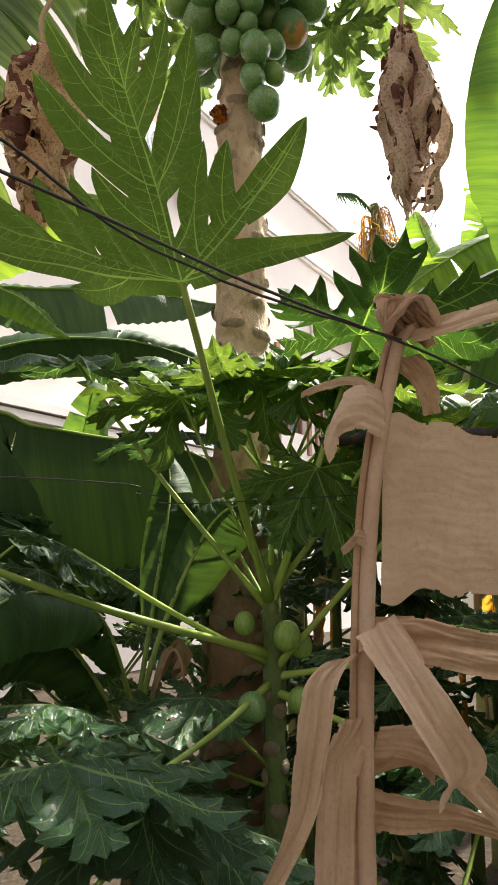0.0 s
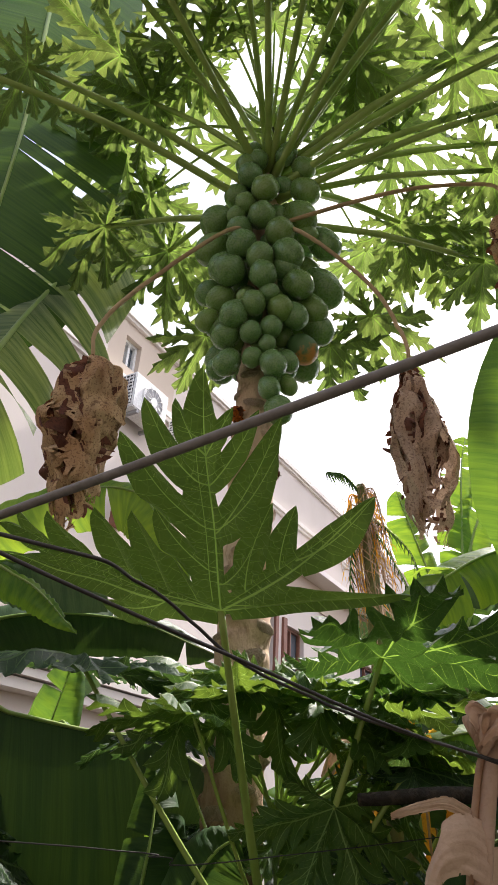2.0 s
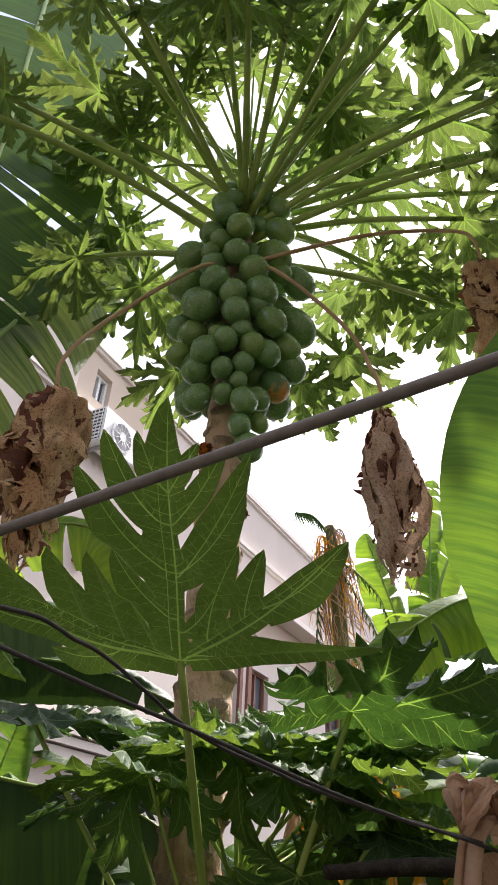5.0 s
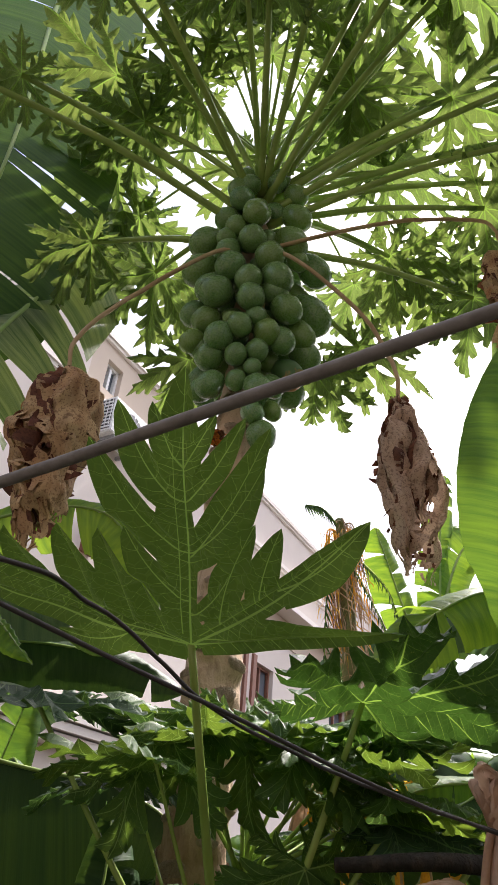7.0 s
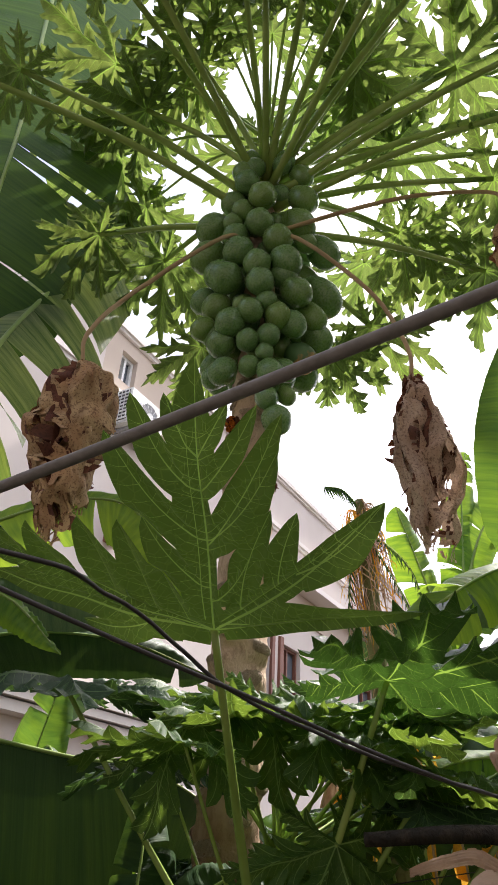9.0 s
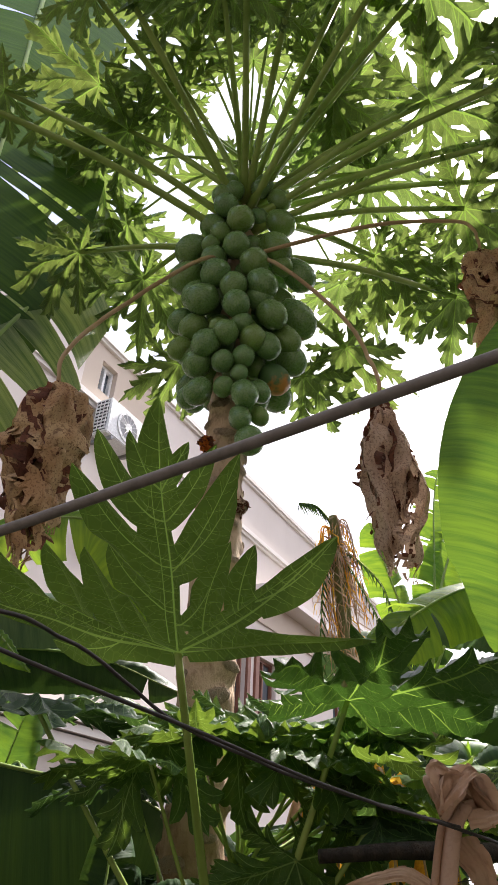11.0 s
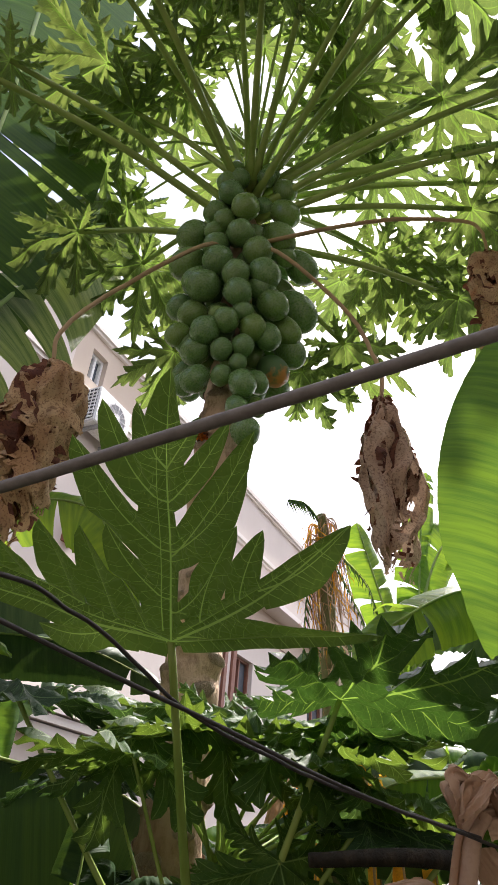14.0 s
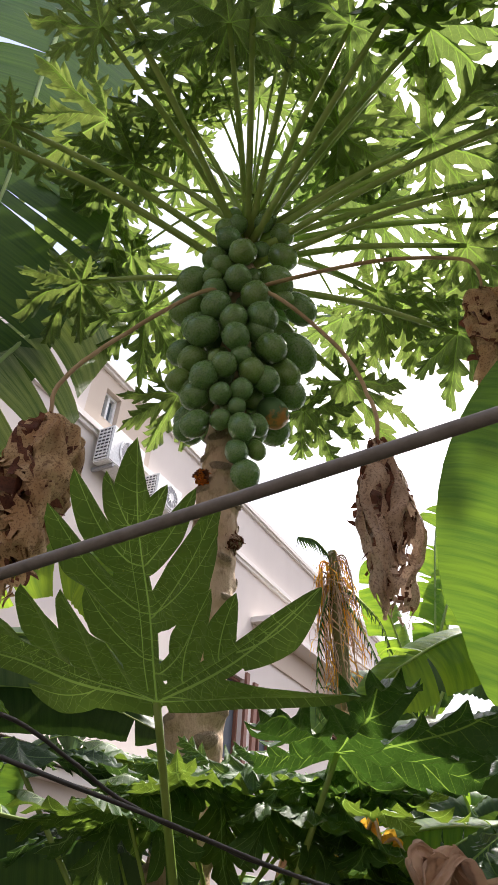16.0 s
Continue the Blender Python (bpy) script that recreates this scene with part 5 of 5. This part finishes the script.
# plants farther back
far = banana_plant(1.5, 4.55, 2.9, 0.12, "banana plant with torn upright leaves against the sky")
for k, (line, w, cuts) in enumerate((([(1.5, 4.55, 2.8), (1.56, 4.5, 3.1), (1.62, 4.5, 3.64), (1.68, 4.5, 4.22), (1.75, 4.5, 4.53)], 0.2, 9), ([(1.5, 4.55, 2.7), (1.42, 4.5, 3.12), (1.33, 4.5, 3.4), (1.24, 4.5, 3.7), (1.15, 4.5, 4.0)], 0.2, 2),
                                     ([(1.5, 4.55, 2.8), (1.65, 4.5, 3.5), (1.82, 4.5, 3.9), (1.98, 4.5, 3.95), (2.15, 4.5, 3.6)], 0.22, 6), ([(1.5, 4.55, 2.8), (1.75, 4.45, 3.3), (2.05, 4.4, 3.35), (2.5, 4.3, 3.0)], 0.2, 8),
                                     ([(1.5, 4.55, 2.8), (1.25, 4.45, 3.0), (0.95, 4.4, 2.95), (0.6, 4.3, 2.6)], 0.2, 8))):
    banana_leaf(far, line, w, w, 91 + k, BANANA_BRIGHT if k < 3 else BANANA, 0.014, face=(0.1, -1, 0.1), fold=8, tears=cuts, rag=1.0, petiole=0.1, blunt=0.3, flap=0.6)
mid = banana_plant(0.6, 2.85, 1.85, 0.1, "banana plant with yellowed and dead hanging leaves")
for k in range(12):
    a = k * 2.4
    ox, oy = math.cos(a), math.sin(a)
    h = 1.83 + 0.05 * (k % 3)
    banana_leaf(mid, [(0.6, 2.85, h), (0.6 + 0.25 * ox, 2.85 + 0.2 * oy, h + 0.12), (0.6 + 0.36 * ox, 2.85 + 0.28 * oy, h - 0.35), (0.6 + 0.38 * ox, 2.85 + 0.3 * oy, h - 1.15)], 0.05, 0.06, 101 + k,
                STRAW_YELLOW if k % 4 else STRAW_RED, 0.009, "hanging yellowed leaf", STALK_DEAD, face=(ox, oy, 0.2), fold=40, tears=8, rag=1.0, curl=1.0)
for k, (tip, up) in enumerate((((0.3, 2.6, 1.7), 0.45), ((1.4, 2.7, 1.8), 0.5), ((0.7, 3.6, 2.2), 0.6), ((1.3, 3.4, 2.2), 0.5), ((0.35, 3.3, 2.1), 0.5))):
    c = np.array((0.6, 2.85, 1.5))
    t = np.array(tip)
    banana_leaf(mid, [c, c + (t - c) * 0.3 + np.array((0, 0, up * 0.5)), c + (t - c) * 0.7 + np.array((0, 0, up * 0.6)), t], 0.17, 0.17, 121 + k, BANANA, 0.012, face=(0, -0.4, 1), fold=25, tears=3)
for k, (x, y, h) in enumerate(((-0.9, 3.3, 1.7), (1.25, 3.7, 2.0), (2.0, 4.0, 2.1), (1.9, 3.0, 2.0), (0.2, 3.6, 1.5), (1.7, 3.4, 1.7), (-1.7, 2.9, 1.6), (2.4, 3.0, 1.8), (0.75, 4.6, 1.6))):
    p = banana_plant(x, y, h, 0.08, "banana plant with dark arching leaves in shade")
    if k == 0:   # a bright young leaf and a pleated pale one
        banana_leaf(p, [(-0.9, 3.3, 1.6), (-0.86, 3.15, 1.85), (-0.8, 3.02, 2.05), (-0.75, 3.0, 2.28)], 0.14, 0.14, 67, BANANA_BACKLIT, 0.01, face=(0.1, -1, 0.2), fold=12, tears=1, petiole=0.1, blunt=0.3)
        banana_leaf(p, [(-0.9, 3.3, 1.6), (-0.8, 3.35, 2.2), (-0.62, 3.4, 2.38), (-0.4, 3.4, 2.27)], 0.09, 0.1, 68, BANANA_GREY, 0.008, face=(0.1, -1, 0.4), fold=15, tears=7, petiole=0.3, blunt=0.3)
    rng = random.Random(200 + k)
    for j in range(6):
        a = j * 1.047 + rng.uniform(-0.3, 0.3)
        ln = rng.uniform(0.7, 1.0)
        c, d = np.array((x, y, h * 0.95)), np.array((math.cos(a), math.sin(a), 0))
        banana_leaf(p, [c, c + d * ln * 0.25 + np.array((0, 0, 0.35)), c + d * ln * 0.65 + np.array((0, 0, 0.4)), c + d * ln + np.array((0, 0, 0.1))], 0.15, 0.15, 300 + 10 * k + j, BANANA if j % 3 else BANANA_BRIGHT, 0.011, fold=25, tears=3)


# ---- the withered banana leaf close to the path ----
dry = thing("dry_banana_leaf", (0.135, 0.84, 0.0), "dead tan banana leaf with torn papery strips, tied to a cable", "dead leaf")
DO = np.array((0.135, 0.84, 0.0))
rib = curve_points([(0.125, 0.86, 0.0), (0.132, 0.845, 0.8), (0.134, 0.84, 1.19), (0.138, 0.84, 1.37), (0.152, 0.84, 1.585), (0.185, 0.84, 1.76), (0.205, 0.84, 1.8)], 60)
tube("midrib", rib - DO, 0.017, 0.011, STRAW, dry, 10, "split tan midrib", flat=0.6)
tube("midrib_edge", rib[14:54] - DO + np.array((-0.012, 0.002, 0)), 0.005, 0.004, STRAW_RED, dry, 6)


def paper(name, line, width, across, seed, mat, label="", crumple=0.012, taper=0.0, roll=0.0, ridges=0.0):
    """A strip of dry blade: follows a line, spans the vector across, wrinkled along its length."""
    n, m = 48, 80 if ridges else 26
    pts = curve_points(line, n)
    ac = unit(across)
    tang = np.gradient(pts, axis=0)
    verts, faces, uv = [], [], []
    for i in range(n + 1):
        t = unit(tang[i])
        nor = unit(np.cross(t, ac))
        u = i / n
        w = width * (1 - taper * u) * (1 + 0.12 * noise.noise((u * 5, seed, 0)))
        for j in range(m + 1):
            v = j / m - 0.5
            bend = roll * (v * v * 4) * width * (0.3 + u)
            p = pts[i] + ac * w * v + nor * (bend + crumple * (noise.noise((v * 6, u * 2.0, seed)) + 0.6 * abs(noise.noise((v * 13, u * 3.2, seed + 3))) + 0.3 * noise.noise((v * 31, u * 5, seed + 5))))
            p = p + nor * ridges * (noise.noise((v * 17 + 2 * noise.noise((u * 3, v * 3, 5)), u * 3.5, seed + 8)) + 0.5 * noise.noise((v * 60, u * 5, seed + 9)) - 1.5 * max(0, 0.12 - abs(noise.noise((v * 5, u * 7, seed + 12)))) * 6)
            verts.append(p - DO)
            uv.append((v * width * 8, u))
    for i in range(n):
        for j in range(m):
            a = i * (m + 1) + j
            if (j == 0 or j == m - 1) and noise.noise((i * 0.3, j, seed)) > 0.2:
                continue
            faces.append((a, a + 1, a + m + 2, a + m + 1))
    return put(name, mesh_of(name, verts, faces, mat, True, uv), dry, None, label)


paper("blade_panel", [(0.165, 0.842, 1.585), (0.22, 0.85, 1.59), (0.28, 0.86, 1.58), (0.39, 0.885, 1.578)], 0.212, (0.05, 0, 1), 1, STRAW, "broad wrinkled panel of dry blade", 0.002, 0.18, ridges=0.0004)
paper("blade_strip", [(0.15, 0.838, 1.44), (0.20, 0.82, 1.44), (0.27, 0.83, 1.425), (0.37, 0.86, 1.415)], 0.05, (0, 0.2, 1), 2, STRAW_RED, "", 0.008)
paper("blade_strip", [(0.15, 0.83, 1.455), (0.175, 0.8, 1.41), (0.205, 0.79, 1.36), (0.228, 0.8, 1.32), (0.215, 0.81, 1.295)], 0.05, (1, 0.2, 0.5), 3, STRAW, "", 0.006, 0.1, 0.2)
paper("blade_strip", [(0.13, 0.835, 1.425), (0.09, 0.82, 1.40), (0.075, 0.815, 1.33), (0.06, 0.82, 1.26), (0.015, 0.83, 1.17)], 0.05, (1, 0.2, 0.3), 4, STRAW, "", 0.006, 0.5, 0.2)
paper("blade_strip", [(0.128, 0.83, 1.36), (0.105, 0.83, 1.31), (0.098, 0.83, 1.22), (0.09, 0.83, 1.05)], 0.045, (1, 0.3, 0.1), 5, STRAW, "", 0.008, 0.0, 0.2)
paper("blade_strip", [(0.118, 0.85, 1.28), (0.114, 0.85, 1.2), (0.11, 0.85, 1.05)], 0.03, (1, 0.3, 0.1), 6, STRAW_RED, "", 0.006)
paper("blade_strip", [(0.15, 0.85, 1.33), (0.19, 0.85, 1.33), (0.24, 0.85, 1.30), (0.32, 0.86, 1.225)], 0.035, (0.3, 0, 1), 7, STRAW, "", 0.006)
paper("blade_strip", [(0.145, 0.86, 1.315), (0.19, 0.87, 1.32), (0.22, 0.88, 1.29)], 0.05, (0.1, 0, 1), 8, STRAW_RED, "", 0.006, 0.5)
paper("blade_strip", [(0.145, 0.86, 1.26), (0.19, 0.87, 1.25), (0.24, 0.88, 1.245), (0.3, 0.89, 1.225)], 0.045, (0.1, 0, 1), 9, STRAW_RED, "", 0.006, 0.6)
paper("blade_strip", [(0.172, 0.83, 1.69), (0.145, 0.815, 1.70), (0.115, 0.81, 1.69), (0.098, 0.82, 1.66)], 0.062, (0.15, 0.2, 1), 10, STRAW, "", 0.0025, 0.2, 0.15)
paper("blade_strip", [(0.18, 0.845, 1.715), (0.14, 0.84, 1.735), (0.105, 0.84, 1.73), (0.075, 0.85, 1.72)], 0.022, (0.1, 0.5, 1), 11, STRAW, "", 0.004, 0.7)
paper("blade_strip", [(0.155, 0.835, 1.545), (0.135, 0.83, 1.555), (0.115, 0.83, 1.54)], 0.028, (0.1, 0.4, 1), 12, STRAW, "", 0.004, 0.8, 0.4)
paper("blade_strip", [(0.205, 0.835, 1.79), (0.25, 0.83, 1.8), (0.31, 0.82, 1.815), (0.38, 0.82, 1.82)], 0.03, (0.0, 0.4, 1), 13, STRAW, "", 0.005)
paper("blade_strip", [(0.2, 0.86, 1.77), (0.225, 0.865, 1.74), (0.235, 0.87, 1.70)], 0.045, (1, 0.1, 0.2), 14, STRAW_RED, "", 0.007, 0.5)


for k in range(5):   # the folded, papery end where the leaf is tied
    a = k * 1.3
    paper("knot_fold", [(0.172 + 0.006 * k, 0.82 + 0.006 * k, 1.79), (0.182 + 0.01 * math.cos(a), 0.81 + 0.01 * k, 1.812 + 0.005 * k), (0.203 + 0.01 * math.cos(a), 0.822 + 0.008 * k, 1.828 - 0.005 * k), (0.226, 0.835 + 0.005 * k, 1.8 - 0.005 * k)],
          0.028, (0.35 * math.sin(a), 0.7, 0.6 * math.cos(a)), 20 + k, STRAW_RED, "crumpled reddish brown fold", 0.01, 0.1, 0.3)


# ---- the withered palm ----
palm = thing("palm_tree", (0.85, 3.98, 0.0), "withered palm with a skirt of dry orange fronds", "palm")
QO = np.array((0.85, 3.98, 0.0))
tube("trunk", curve_points([(0, 0, 0), (0.0, 0.0, 1.8), (-0.06, -0.02, 3.35), (-0.1, -0.03, 3.74)], 24), 0.07, 0.03, PSEUDOSTEM, palm, 12)
rng = random.Random(77)
PALM_TOP = np.array((-0.1, -0.03, 3.74))
for k in range(28):
    a = k * 2.4
    sway = rng.uniform(0.03, 0.13)
    top = PALM_TOP + np.array((0.0, 0.0, rng.uniform(-0.3, 0.0)))
    ln = rng.uniform(0.35, 1.05)
    o = np.array((math.cos(a) * sway, math.sin(a) * sway * 0.7, 0))
    pts = curve_points([top, top + o * 0.8 + np.array((0, 0, 0.01)), top + o * 1.1 + np.array((0.03, 0, -ln * 0.5)), top + o * 1.2 + np.array((0.14 * ln, 0, -ln))], 24)
    tone = (STRAW_YELLOW, CRISP, STRAW, STRAW_RED, STRAW_YELLOW, CRISP_DARK)[k % 6]
    rachis = tube("dry_frond", pts, 0.006, 0.002, tone, palm, 6, "drooping dry frond")
    vv, ff, uu = [], [], []
    for i in range(2, 24, 2):
        for h in (-1, 1):
            d = np.array((math.cos(a + h * 1.3), math.sin(a + h * 1.3), 0)) * rng.uniform(0.01, 0.12)
            e = pts[i] + d + np.array((0, 0, -rng.uniform(0.05, 0.2)))
            w = np.array((0.0025, 0.002, 0.0025)) * rng.uniform(0.6, 1.5)
            q = len(vv)
            midp = (pts[i] + e) / 2 + d * rng.uniform(0.1, 0.5)
            vv += [pts[i] - w, pts[i] + w, midp + w * 1.4, midp - w * 1.4, e]
            uu += [(0, 0), (0.1, 0), (0.1, 0.5), (0, 0.5), (0.05, 1)]
            ff += [(q, q + 1, q + 2, q + 3), (q + 3, q + 2, q + 4)]
    put("leaf_fringe", mesh_of("leaf_fringe", vv, ff, tone, False, uu), rachis)["kind"] = "stuff"
for k, (dx, dz, ln) in enumerate(((-0.24, 0.1, 0.1), (0.3, -0.35, 0.5), (0.26, -0.6, 0.5), (-0.1, -0.4, 0.45))):   # fronds that are still green
    top = PALM_TOP + np.array((0.0, 0.0, -0.06 if k == 0 else -0.2))
    pts = curve_points([top, top + np.array((dx * 0.5, -0.05, dz * 0.5 + 0.05)), top + np.array((dx, -0.08, dz)), top + np.array((dx * 1.15, -0.08, dz - ln))][:3 if k == 0 else 4], 22)
    rachis = tube("frond", pts, 0.005, 0.002, STALK, palm, 6, "small green frond")
    vv, ff = [], []
    for i in range(3, 23):
        for h in (-1, 1):
            e = pts[i] + np.array((0.035 * h + 0.015, 0.03 * h, -0.06 - 0.05 * rng.random()))
            w = np.array((0.006, 0.0, 0.005))
            q = len(vv)
            vv += [pts[i] - w, pts[i] + w, e + w * 0.5]
            ff += [(q, q + 1, q + 2)]
    put("leaf_fringe", mesh_of("leaf_fringe", vv, ff, BANANA, False, [(0.1 * (i % 3), 0.5) for i in range(len(vv))]), rachis)["kind"] = "stuff"


# ---- cables ----
def cable(ctrl, r, mat, label):
    pts = curve_points(ctrl, 90)
    wob = np.array([[0.0, 0.0, 0.0015 * noise.noise((i * 0.35, r * 900, 0))] for i in range(len(pts))])
    v, f = tube_data(pts + wob - pts[0], [r] * len(pts), 10)
    ob = put("cable", mesh_of("cable", v, f, mat), None, Matrix.Translation(pts[0]))
    return tagged(ob, label, "cable", "cables across the garden")


cable([(-4.5, 3.09, 1.36), (-2.0, 1.56, 1.66), (-0.6, 0.703, 1.857), (0.1, 0.275, 1.965), (0.8, -0.155, 2.074), (3.0, -1.5, 2.5)], 0.0036, RUBBER_GREY, "taut grey cable strung across in front of the plants")
cable([(-3.0, 0.35, 2.9), (-1.3, 0.3, 2.25), (-0.5, 0.42, 1.93), (0.0, 0.7, 1.806), (0.2, 0.83, 1.775), (0.5, 1.05, 1.74), (1.1, 1.47, 1.76), (3.0, 2.6, 2.1)], 0.0017, RUBBER, "thin black cable strung between the plants")
cable([(-3.0, -0.4, 2.0), (-1.0, 0.2, 1.9), (-0.3, 0.46, 1.868), (-0.19, 0.56, 1.866), (-0.1, 0.66, 1.83), (0.03, 0.74, 1.8), (0.19, 0.82, 1.778)], 0.0016, RUBBER, "slack black cable tied to a dry stalk")
cable([(-2.5, 0.9, 1.7), (-0.424, 1.2, 1.667), (-0.2, 1.38, 1.652), (0.05, 1.6, 1.66), (2.0, 3.0, 1.9)], 0.0012, RUBBER, "fine dark wire behind the young plant")
